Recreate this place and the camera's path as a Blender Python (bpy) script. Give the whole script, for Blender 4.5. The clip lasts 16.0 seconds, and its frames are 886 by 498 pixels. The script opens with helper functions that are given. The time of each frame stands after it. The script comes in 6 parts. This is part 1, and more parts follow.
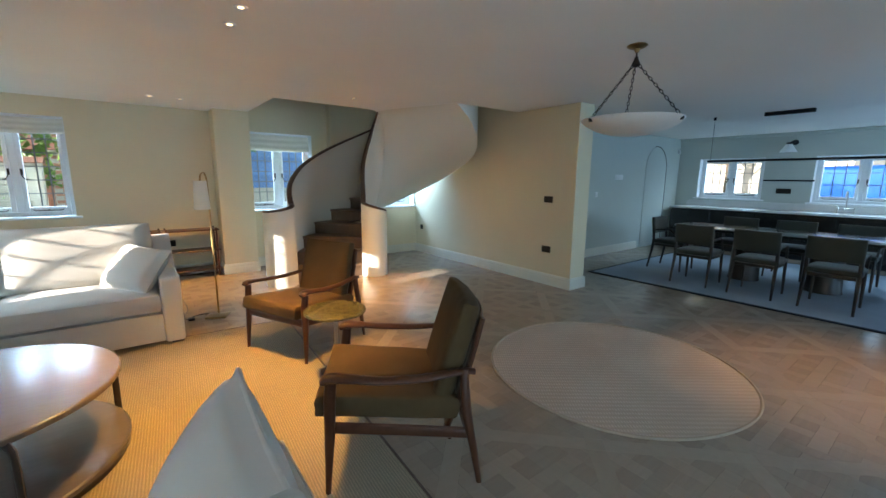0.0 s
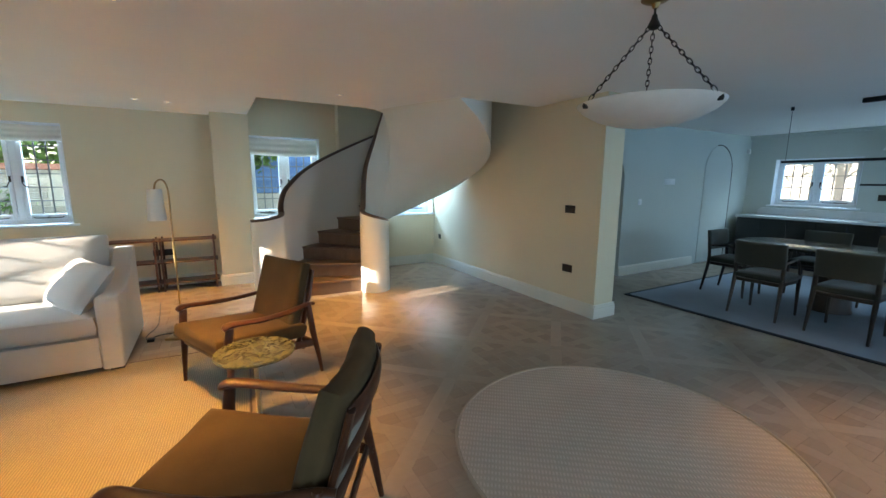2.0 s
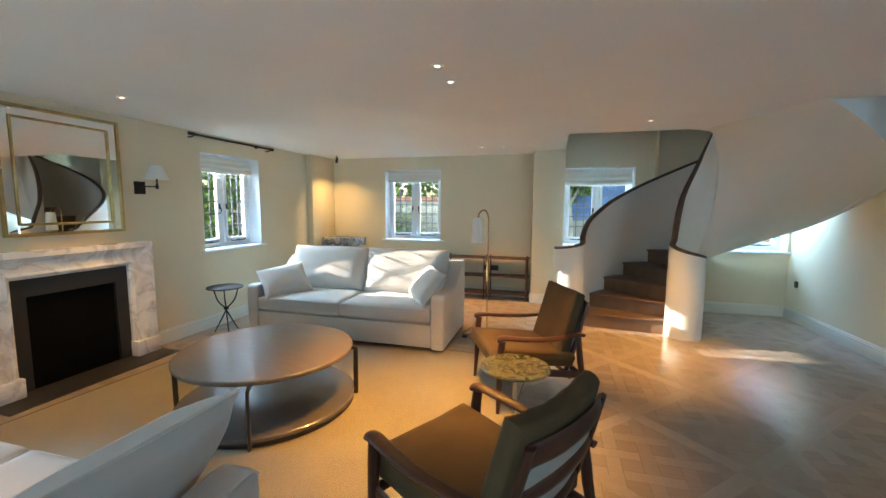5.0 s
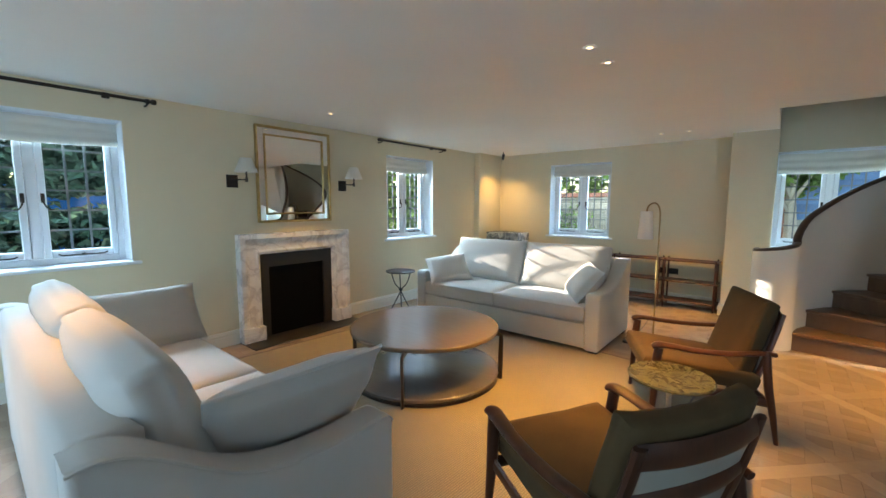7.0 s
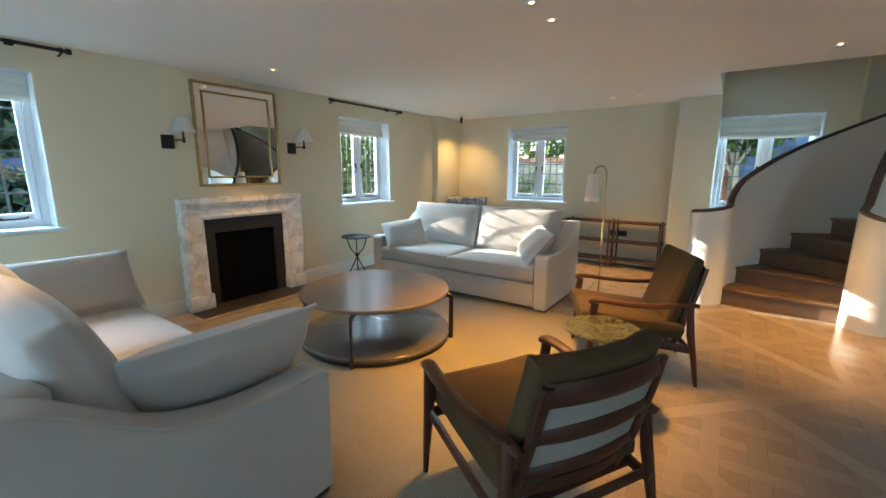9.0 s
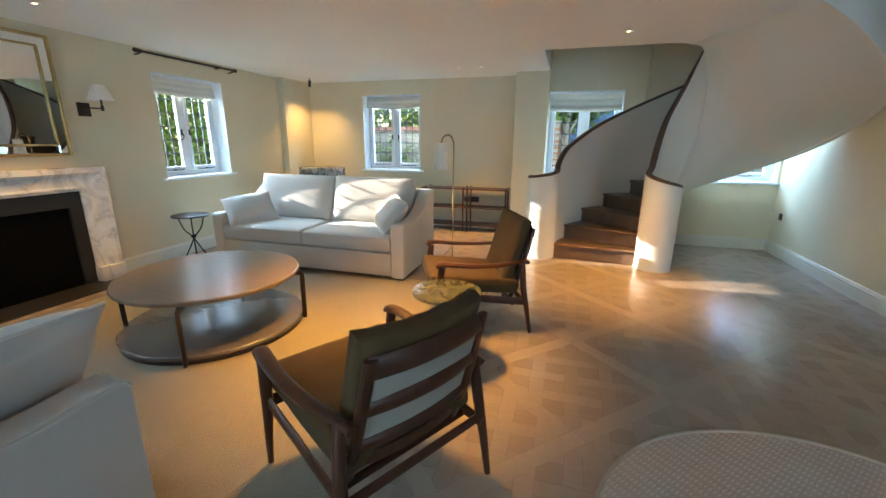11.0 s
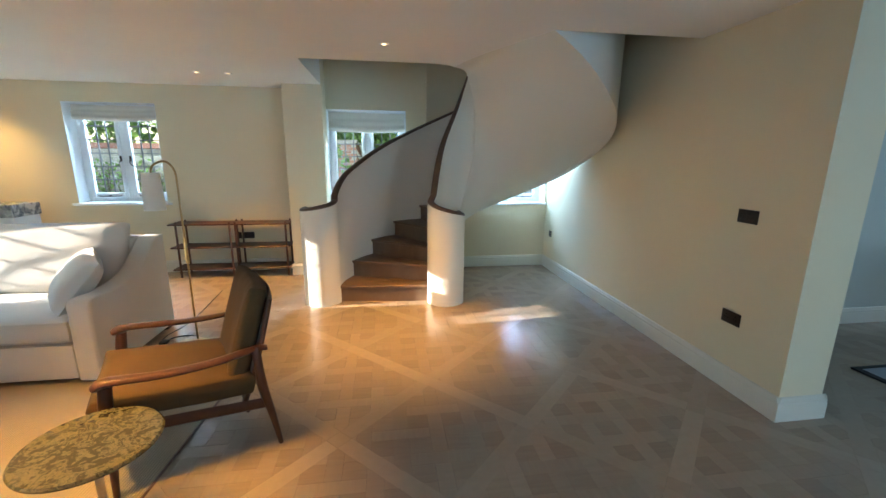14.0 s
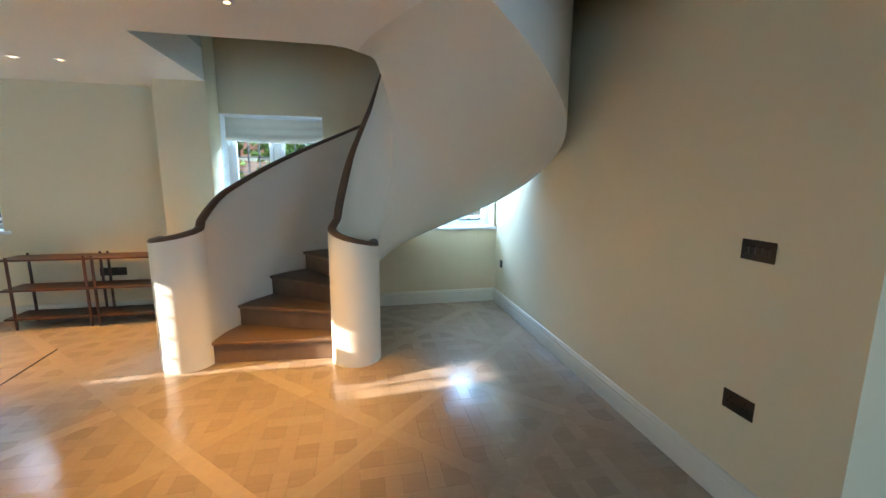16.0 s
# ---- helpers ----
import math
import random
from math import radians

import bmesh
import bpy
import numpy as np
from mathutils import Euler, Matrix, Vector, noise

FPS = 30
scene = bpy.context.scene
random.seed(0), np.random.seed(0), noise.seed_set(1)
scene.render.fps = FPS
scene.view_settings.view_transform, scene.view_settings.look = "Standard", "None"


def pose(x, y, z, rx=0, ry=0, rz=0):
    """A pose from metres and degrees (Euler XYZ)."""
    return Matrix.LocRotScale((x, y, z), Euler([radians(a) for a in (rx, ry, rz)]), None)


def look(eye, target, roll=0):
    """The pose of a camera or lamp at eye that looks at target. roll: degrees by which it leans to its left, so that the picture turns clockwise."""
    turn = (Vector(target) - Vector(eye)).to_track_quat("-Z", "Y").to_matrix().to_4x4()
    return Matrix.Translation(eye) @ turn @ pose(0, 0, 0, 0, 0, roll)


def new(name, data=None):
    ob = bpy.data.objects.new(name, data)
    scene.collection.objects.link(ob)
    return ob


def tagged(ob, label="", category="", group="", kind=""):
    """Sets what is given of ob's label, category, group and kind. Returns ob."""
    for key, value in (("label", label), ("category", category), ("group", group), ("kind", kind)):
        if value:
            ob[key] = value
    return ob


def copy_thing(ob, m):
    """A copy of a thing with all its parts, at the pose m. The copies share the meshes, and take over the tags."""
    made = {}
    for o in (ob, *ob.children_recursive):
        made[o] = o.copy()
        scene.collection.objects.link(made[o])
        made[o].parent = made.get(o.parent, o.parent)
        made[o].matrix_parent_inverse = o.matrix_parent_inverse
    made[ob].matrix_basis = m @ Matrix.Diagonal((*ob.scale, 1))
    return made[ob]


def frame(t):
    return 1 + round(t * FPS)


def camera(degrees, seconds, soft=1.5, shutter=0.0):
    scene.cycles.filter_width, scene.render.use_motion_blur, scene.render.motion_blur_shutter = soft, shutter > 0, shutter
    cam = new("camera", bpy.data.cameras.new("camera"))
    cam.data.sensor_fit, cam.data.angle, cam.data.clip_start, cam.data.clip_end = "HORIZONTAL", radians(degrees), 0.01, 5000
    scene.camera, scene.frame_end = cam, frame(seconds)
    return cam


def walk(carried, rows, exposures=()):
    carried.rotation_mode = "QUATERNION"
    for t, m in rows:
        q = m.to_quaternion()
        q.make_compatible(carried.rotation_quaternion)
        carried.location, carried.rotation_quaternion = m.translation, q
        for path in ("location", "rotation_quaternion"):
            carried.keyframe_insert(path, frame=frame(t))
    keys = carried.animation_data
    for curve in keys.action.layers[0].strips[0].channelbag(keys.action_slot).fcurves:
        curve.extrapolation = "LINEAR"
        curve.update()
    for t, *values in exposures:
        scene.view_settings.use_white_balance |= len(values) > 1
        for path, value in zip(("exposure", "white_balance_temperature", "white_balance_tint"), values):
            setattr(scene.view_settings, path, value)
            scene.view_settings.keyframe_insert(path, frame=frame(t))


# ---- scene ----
# ---------------------------------------------------------------- camera
cam = camera(95.4, 16.0)
PATH = [
    (0, (0.605, 0.062, 1.468), (1.799, 1.630, 1.123), 0.5),
    (0.5, (0.840, 0.067, 1.499), (1.991, 1.664, 1.149), 0.4),
    (1, (1.077, 0.159, 1.511), (2.192, 1.782, 1.165), 0.4),
    (1.5, (1.41, 0.203, 1.514), (2.449, 1.877, 1.17), 0.3),
    (2, (1.563, 0.295, 1.503), (2.536, 2.01, 1.173), 0.3),
    (2.5, (1.753, 0.432, 1.514), (2.605, 2.213, 1.197), 0.4),
    (3, (1.87, 0.516, 1.527), (2.521, 2.383, 1.224), 0.3),
    (3.5, (2.031, 0.514, 1.535), (2.393, 2.462, 1.261), 0.1),
    (4, (2.039, 0.424, 1.536), (2.116, 2.407, 1.287), 0.3),
    (4.5, (1.978, 0.308, 1.535), (1.749, 2.282, 1.311), 0.4),
    (5, (1.927, 0.228, 1.545), (1.401, 2.146, 1.335), 0.3),
    (7.3, (2.16, 0.272, 1.478), (0.859, 1.773, 1.246), 0.1),
    (7.5, (2.174, 0.284, 1.475), (0.867, 1.778, 1.229), 0.0),
    (8, (2.212, 0.291, 1.46), (0.924, 1.794, 1.172), 0.1),
    (8.5, (2.236, 0.308, 1.443), (1.012, 1.854, 1.11), 0.2),
    (11, (2.393, 0.454, 1.444), (1.841, 2.305, 0.926), 0.4),
    (11.5, (2.446, 0.471, 1.464), (2.054, 2.357, 0.926), 0.3),
    (12, (2.48, 0.524, 1.478), (2.257, 2.437, 0.938), 0.2),
    (12.5, (2.54, 0.644, 1.479), (2.478, 2.572, 0.952), 0.6),
    (13, (2.551, 0.859, 1.537), (2.637, 2.79, 1.023), 0.5),
    (13.5, (2.649, 1.092, 1.55), (2.845, 3.023, 1.067), 0.5),
    (14, (2.82, 1.35, 1.547), (3.1, 3.281, 1.108), 0.5),
    (14.5, (2.941, 1.629, 1.533), (3.282, 3.56, 1.139), 0.5),
    (15, (3.069, 1.848, 1.529), (3.448, 3.776, 1.154), 0.5),
    (15.5, (3.301, 2.058, 1.504), (3.698, 3.986, 1.148), 0.4),
    (16, (3.514, 2.273, 1.476), (3.914, 4.204, 1.143), 0.4),
]
walk(cam, [(t, look(eye, target, roll)) for t, eye, target, roll in PATH], exposures=((0.0, 2.28), (5.0, 2.4), (8.0, 2.14), (11.0, 2.42), (16.0, 2.48)))

# ---------------------------------------------------------------- world and light
SUN_WAY = Vector((1.0, 0.09, -0.287)).normalized()
world = bpy.data.worlds.new("sky")
scene.world = world
world.use_nodes = True
wn = world.node_tree
sky = wn.nodes.new("ShaderNodeTexSky")
sky.sky_type = "NISHITA"
sky.sun_disc = False
sky.sun_elevation = math.asin(-SUN_WAY.z)
sky.sun_rotation = math.atan2(-SUN_WAY.x, -SUN_WAY.y)
wn.links.new(sky.outputs[0], wn.nodes["Background"].inputs[0])
wn.nodes["Background"].inputs[1].default_value = 0.14

sun = new("sun", bpy.data.lights.new("sun", "SUN"))
sun.data.energy = 4.2
sun.data.angle = radians(0.5)
sun.data.color = (1.0, 0.93, 0.82)
sun.matrix_world = look((-20, -2, 7), Vector((-20, -2, 7)) + SUN_WAY)


def window_light(name, x, y, z, w, h, face, power, color=(0.47, 0.735, 1.0)):
    """An area lamp in a window's opening, in place of the sky's light."""
    lamp = new(name, bpy.data.lights.new(name, "AREA"))
    lamp.data.shape, lamp.data.size, lamp.data.size_y = "RECTANGLE", w, h
    lamp.data.energy, lamp.data.color = 0.70 * power, color
    lamp.data.spread = radians(170)
    lamp.matrix_world = look((x, y, z), (x + face[0], y + face[1], z - 0.05))
    return lamp


WARM = (1.0, 0.51, 0.105)
SOFT = (1.0, 0.62, 0.20)


def spot_light(x, y, z, power, cone=68, blend=0.9, color=WARM, target=None):
    lamp = new("spot_lamp", bpy.data.lights.new("spot_lamp", "SPOT"))
    lamp.data.energy, lamp.data.color = 0.38 * power, color
    lamp.data.spot_size, lamp.data.spot_blend = radians(cone), blend
    lamp.data.shadow_soft_size = 0.025
    lamp.matrix_world = look((x, y, z), target or (x + 0.001, y, 0))
    return lamp


CEIL = 2.42
DOWNLIGHTS = [(1.192, 2.754, 145), (1.192, 3.085, 145), (0.863, 6.28, 85), (1.18, 6.285, 85), (2.842, 4.825, 190), (-1.52, 2.823, 70), (-0.35, 0.40, 62), (4.7, 0.4, 60)]
for lx, ly, power in DOWNLIGHTS:
    spot_light(lx, ly, CEIL - 0.03, power, cone=75 if 2 < ly < 4 else 66, blend=0.95)

spot_light(-1.74, 6.60, CEIL - 0.15, 30, cone=110, blend=1.0, color=SOFT, target=(-1.95, 6.93, 0.6))

# ---------------------------------------------------------------- materials


def material(name, color, rough=0.6, metal=0.0, vary=0.12, scale=6.0, bump=0.15, fine=90.0, second=None, stretch=(1, 1, 1), spec=0.5, sheen=0.0, coat=0.0, object_vary=0.0, bump_dist=0.002):
    """A surface with colour variation at two scales, and fine relief, at real size."""
    m = bpy.data.materials.new(name)
    m.use_nodes = True
    nt = m.node_tree
    b = nt.nodes["Principled BSDF"]
    geo = nt.nodes.new("ShaderNodeTexCoord")
    mp = nt.nodes.new("ShaderNodeMapping")
    mp.inputs["Scale"].default_value = stretch
    nt.links.new(geo.outputs["Object"], mp.inputs[0])
    big = nt.nodes.new("ShaderNodeTexNoise")
    big.inputs["Scale"].default_value = scale
    big.inputs["Detail"].default_value = 4
    small = nt.nodes.new("ShaderNodeTexNoise")
    small.inputs["Scale"].default_value = fine
    small.inputs["Detail"].default_value = 3
    for n in (big, small):
        nt.links.new(mp.outputs[0], n.inputs["Vector"])
    add = nt.nodes.new("ShaderNodeMath")
    add.operation = "MULTIPLY_ADD"
    nt.links.new(small.outputs["Fac"], add.inputs[0])
    add.inputs[1].default_value = 0.4
    nt.links.new(big.outputs["Fac"], add.inputs[2])
    ramp = nt.nodes.new("ShaderNodeValToRGB")
    other = second or tuple(c * (1 - vary) for c in color)
    ramp.color_ramp.elements[0].position, ramp.color_ramp.elements[1].position = 0.45, 0.95
    ramp.color_ramp.elements[0].color = (*other, 1)
    ramp.color_ramp.elements[1].color = (*color, 1)
    nt.links.new(add.outputs[0], ramp.inputs[0])
    out = ramp.outputs[0]
    if object_vary:
        info = nt.nodes.new("ShaderNodeObjectInfo")
        isl = nt.nodes.new("ShaderNodeNewGeometry")
        mx = nt.nodes.new("ShaderNodeMath")
        mx.operation = "ADD"
        nt.links.new(info.outputs["Random"], mx.inputs[0])
        nt.links.new(isl.outputs["Random Per Island"], mx.inputs[1])
        fr = nt.nodes.new("ShaderNodeMath")
        fr.operation = "FRACT"
        nt.links.new(mx.outputs[0], fr.inputs[0])
        rng = nt.nodes.new("ShaderNodeMapRange")
        rng.inputs["To Min"].default_value = 1 - object_vary
        rng.inputs["To Max"].default_value = 1 + object_vary
        nt.links.new(fr.outputs[0], rng.inputs[0])
        hsv = nt.nodes.new("ShaderNodeHueSaturation")
        nt.links.new(rng.outputs[0], hsv.inputs["Value"])
        nt.links.new(out, hsv.inputs["Color"])
        out = hsv.outputs[0]
    nt.links.new(out, b.inputs["Base Color"])
    b.inputs["Metallic"].default_value = metal
    b.inputs["Specular IOR Level"].default_value = spec
    b.inputs["Sheen Weight"].default_value = sheen
    b.inputs["Coat Weight"].default_value = coat
    b.inputs["Coat Roughness"].default_value = 0.22
    rr = nt.nodes.new("ShaderNodeMapRange")
    rr.inputs["To Min"].default_value = max(0.02, rough - 0.08)
    rr.inputs["To Max"].default_value = min(1.0, rough + 0.08)
    nt.links.new(big.outputs["Fac"], rr.inputs[0])
    nt.links.new(rr.outputs[0], b.inputs["Roughness"])
    if bump:
        bp = nt.nodes.new("ShaderNodeBump")
        bp.inputs["Strength"].default_value = bump
        bp.inputs["Distance"].default_value = bump_dist
        nt.links.new(small.outputs["Fac"], bp.inputs["Height"])
        nt.links.new(bp.outputs[0], b.inputs["Normal"])
    return m


def glow(name, color, strength):
    m = bpy.data.materials.new(name)
    m.use_nodes = True
    b = m.node_tree.nodes["Principled BSDF"]
    b.inputs["Base Color"].default_value = (*color, 1)
    b.inputs["Emission Color"].default_value = (*color, 1)
    b.inputs["Emission Strength"].default_value = strength
    return m


def glass(name):
    """Window glass: clear straight through, with a Fresnel gloss."""
    m = bpy.data.materials.new(name)
    m.use_nodes = True
    nt = m.node_tree
    nt.nodes.remove(nt.nodes["Principled BSDF"])
    tr, gl, mix, fr = (nt.nodes.new("ShaderNode" + k) for k in ("BsdfTransparent", "BsdfGlossy", "MixShader", "Fresnel"))
    gl.inputs["Roughness"].default_value = 0.02
    tr.inputs[0].default_value = (0.94, 0.97, 0.97, 1)
    nt.links.new(fr.outputs[0], mix.inputs[0])
    nt.links.new(tr.outputs[0], mix.inputs[1])
    nt.links.new(gl.outputs[0], mix.inputs[2])
    nt.links.new(mix.outputs[0], nt.nodes["Material Output"].inputs[0])
    return m


def sheer(name, color, through_part=0.45):
    """Thin cloth that lets part of the light through."""
    m = bpy.data.materials.new(name)
    m.use_nodes = True
    nt = m.node_tree
    b = nt.nodes["Principled BSDF"]
    b.inputs["Base Color"].default_value = (*color, 1)
    b.inputs["Roughness"].default_value = 0.95
    tl, mix = nt.nodes.new("ShaderNodeBsdfTranslucent"), nt.nodes.new("ShaderNodeMixShader")
    tl.inputs[0].default_value = (*color, 1)
    weave = nt.nodes.new("ShaderNodeTexWave")
    weave.inputs["Scale"].default_value = 160
    weave.bands_direction = "Z"
    tc = nt.nodes.new("ShaderNodeTexCoord")
    nt.links.new(tc.outputs["Object"], weave.inputs["Vector"])
    bp = nt.nodes.new("ShaderNodeBump")
    bp.inputs["Strength"].default_value = 0.2
    bp.inputs["Distance"].default_value = 0.001
    nt.links.new(weave.outputs["Fac"], bp.inputs["Height"])
    nt.links.new(bp.outputs[0], b.inputs["Normal"])
    mix.inputs[0].default_value = through_part
    nt.links.new(b.outputs[0], mix.inputs[1])
    nt.links.new(tl.outputs[0], mix.inputs[2])
    nt.links.new(mix.outputs[0], nt.nodes["Material Output"].inputs[0])
    return m


def marble(name, base, vein, scale=3.0, rough=0.25, sharp=(0.46, 0.56), twist=1.2):
    m = material(name, base, rough=rough, vary=0.05, bump=0.0)
    nt = m.node_tree
    b = nt.nodes["Principled BSDF"]
    tc, wv, nz, rp = (nt.nodes.new("ShaderNode" + k) for k in ("TexCoord", "TexNoise", "TexNoise", "ValToRGB"))
    nz.inputs["Scale"].default_value, nz.inputs["Detail"].default_value = scale * 0.8, 5
    nt.links.new(tc.outputs["Object"], nz.inputs["Vector"])
    mixv = nt.nodes.new("ShaderNodeMixRGB")
    mixv.inputs[0].default_value = 0.25 * twist
    nt.links.new(tc.outputs["Object"], mixv.inputs[1])
    nt.links.new(nz.outputs["Color"], mixv.inputs[2])
    wv.inputs["Scale"].default_value, wv.inputs["Detail"].default_value = scale * 1.4, 7
    wv.inputs["Distortion"].default_value = 1.5
    nt.links.new(mixv.outputs[0], wv.inputs["Vector"])
    e = rp.color_ramp.elements
    e[0].position, e[0].color = sharp[0] - 0.06, (*base, 1)
    e[1].position, e[1].color = sharp[1] + 0.04, (*base, 1)
    mid = rp.color_ramp.elements.new((sharp[0] + sharp[1]) / 2)
    mid.color = (*vein, 1)
    nt.links.new(wv.outputs["Fac"], rp.inputs[0])
    nt.links.new(rp.outputs[0], b.inputs["Base Color"])
    return m


def woven(name, color, dark, sx, sy, rough=0.95, bump=0.6, dist=0.004, low=0.74):
    """Woven floor covering: two crossing sets of cords."""
    m = material(name, color, rough=rough, second=dark, scale=2.0, bump=0.0, spec=0.2)
    nt = m.node_tree
    b = nt.nodes["Principled BSDF"]
    tc = nt.nodes.new("ShaderNodeTexCoord")
    heights = []
    for axis, s in (("X", sx), ("Y", sy)):
        wv = nt.nodes.new("ShaderNodeTexWave")
        wv.bands_direction = axis
        wv.inputs["Scale"].default_value = s
        wv.inputs["Distortion"].default_value = 1.2
        wv.inputs["Detail Scale"].default_value = 3
        nt.links.new(tc.outputs["Object"], wv.inputs["Vector"])
        heights.append(wv)
    mul = nt.nodes.new("ShaderNodeMath")
    mul.operation = "MULTIPLY"
    nt.links.new(heights[0].outputs["Fac"], mul.inputs[0])
    nt.links.new(heights[1].outputs["Fac"], mul.inputs[1])
    bp = nt.nodes.new("ShaderNodeBump")
    bp.inputs["Strength"].default_value, bp.inputs["Distance"].default_value = bump, dist
    nt.links.new(mul.outputs[0], bp.inputs["Height"])
    nt.links.new(bp.outputs[0], b.inputs["Normal"])
    mix = nt.nodes.new("ShaderNodeMixRGB")
    mix.blend_type = "MULTIPLY"
    rg = nt.nodes.new("ShaderNodeMapRange")
    rg.inputs["To Min"].default_value = low
    rg.inputs["To Max"].default_value = 1.1
    nt.links.new(mul.outputs[0], rg.inputs[0])
    src = b.inputs["Base Color"].links[0].from_socket
    mix.inputs[0].default_value = 1.0
    nt.links.new(src, mix.inputs[1])
    nt.links.new(rg.outputs[0], mix.inputs[2])
    nt.links.new(mix.outputs[0], b.inputs["Base Color"])
    return m


M = {}
M["wall"] = material("wall_paint", (0.735, 0.642, 0.452), rough=0.85, vary=0.05, scale=1.5, fine=220, bump=0.08, spec=0.25)
M["wall_cool"] = material("wall_paint_cool", (0.50, 0.53, 0.48), rough=0.7, vary=0.06, scale=1.2, fine=160, bump=0.08, spec=0.35)
M["ceiling"] = material("ceiling_paint", (0.88, 0.855, 0.80), rough=0.9, vary=0.04, scale=1.2, fine=200, bump=0.05, spec=0.2)
M["plaster"] = material("stair_plaster", (0.78, 0.745, 0.65), rough=0.8, vary=0.04, scale=1.4, fine=200, bump=0.06, spec=0.25)
M["trim"] = material("trim_paint", (0.66, 0.63, 0.54), rough=0.45, vary=0.05, scale=3, fine=150, bump=0.05)
M["white_wood"] = material("white_joinery", (0.78, 0.805, 0.82), rough=0.4, vary=0.06, scale=5, fine=120, bump=0.06)


def parquet_oak(name, light, dark, grain, spread=0.075, rough=0.2, coat=0.0):
    """Oiled oak: soft grain along the block, and a tone of its own for each block."""
    m = bpy.data.materials.new(name)
    m.use_nodes = True
    nt = m.node_tree
    b = nt.nodes["Principled BSDF"]
    tc, mp, nz, mix = (nt.nodes.new("ShaderNode" + k) for k in ("TexCoord", "Mapping", "TexNoise", "MixRGB"))
    mp.inputs["Scale"].default_value = grain
    nt.links.new(tc.outputs["Object"], mp.inputs[0])
    nt.links.new(mp.outputs[0], nz.inputs["Vector"])
    nz.inputs["Scale"].default_value, nz.inputs["Detail"].default_value, nz.inputs["Roughness"].default_value = 5.0, 3, 0.55
    nt.links.new(nz.outputs["Fac"], mix.inputs[0])
    mix.inputs[1].default_value, mix.inputs[2].default_value = (*dark, 1), (*light, 1)
    info, geo, tone, bright = (nt.nodes.new("ShaderNode" + k) for k in ("ObjectInfo", "NewGeometry", "MapRange", "MixRGB"))
    total = nt.nodes.new("ShaderNodeMath")
    total.operation = "ADD"
    nt.links.new(info.outputs["Random"], total.inputs[0])
    nt.links.new(geo.outputs["Random Per Island"], total.inputs[1])
    tone.inputs["From Max"].default_value = 2.0
    tone.inputs["To Min"].default_value, tone.inputs["To Max"].default_value = 1 - 2 * spread, 1 + 2 * spread
    nt.links.new(total.outputs[0], tone.inputs[0])
    bright.blend_type = "MULTIPLY"
    bright.inputs[0].default_value = 1.0
    nt.links.new(mix.outputs[0], bright.inputs[1])
    nt.links.new(tone.outputs[0], bright.inputs[2])
    nt.links.new(bright.outputs[0], b.inputs["Base Color"])
    b.inputs["Roughness"].default_value = rough
    b.inputs["Coat Weight"].default_value = coat
    b.inputs["Coat Roughness"].default_value = 0.12
    bp = nt.nodes.new("ShaderNodeBump")
    bp.inputs["Strength"].default_value, bp.inputs["Distance"].default_value = 0.1, 0.0008
    nt.links.new(nz.outputs["Fac"], bp.inputs["Height"])
    nt.links.new(bp.outputs[0], b.inputs["Normal"])
    return m


for key, light, dark, grain in (("oak_floor", (0.37, 0.285, 0.215), (0.30, 0.23, 0.172), (1, 8, 1)), ("oak_floor_y", (0.37, 0.285, 0.215), (0.30, 0.23, 0.172), (8, 1, 1)), ("oak_square", (0.345, 0.263, 0.197), (0.275, 0.208, 0.154), (1, 8, 1)), ("oak_frame", (0.41, 0.32, 0.242), (0.345, 0.268, 0.20), (4, 4, 1))):
    M[key] = parquet_oak(key, light, dark, grain)
M["joint"] = material("floor_joint", (0.26, 0.205, 0.15), rough=0.7)
M["stair_wood"] = material("stair_oak", (0.20, 0.122, 0.074), rough=0.45, second=(0.145, 0.086, 0.052), scale=4, fine=50, stretch=(1, 5, 1), bump=0.15)
M["teak"] = material("teak", (0.088, 0.030, 0.0125), rough=0.4, spec=0.35, second=(0.045, 0.016, 0.008), scale=6, fine=60, stretch=(1, 1, 0.25), bump=0.1)
M["rail_wood"] = material("handrail_wood", (0.13, 0.072, 0.045), rough=0.4, second=(0.08, 0.043, 0.028), scale=6, fine=60, bump=0.1)
M["linen"] = material("white_linen", (0.61, 0.57, 0.515), rough=0.95, vary=0.07, scale=3, fine=420, bump=0.35, sheen=0.25, spec=0.2)
M["velvet"] = material("olive_velvet", (0.105, 0.067, 0.030), rough=0.9, second=(0.068, 0.041, 0.018), scale=4, fine=300, bump=0.2, sheen=0.03, spec=0.15)
M["backcloth"] = material("pale_back_cloth", (0.36, 0.33, 0.275), rough=0.95, bump=0.3, fine=350, spec=0.15)
M["brass"] = material("aged_brass", (0.46, 0.31, 0.14), rough=0.32, metal=1.0, second=(0.3, 0.19, 0.08), fine=60)
M["gold"] = material("gilt", (0.62, 0.46, 0.2), rough=0.38, metal=0.9, second=(0.42, 0.29, 0.11), scale=14, fine=80)
M["bronze"] = material("dark_bronze", (0.045, 0.035, 0.028), rough=0.45, metal=0.7, fine=60)
M["black"] = material("black_metal", (0.02, 0.02, 0.022), rough=0.5, metal=0.5, fine=60)
# near-black: the dark inside openings, put into the colour
M["recess_dark"] = material("firebox_black", (0.003, 0.003, 0.003), rough=0.95, spec=0.1, bump=0.4, fine=40)
M["slate"] = material("slate", (0.028, 0.025, 0.025), rough=0.55, vary=0.3, scale=4)
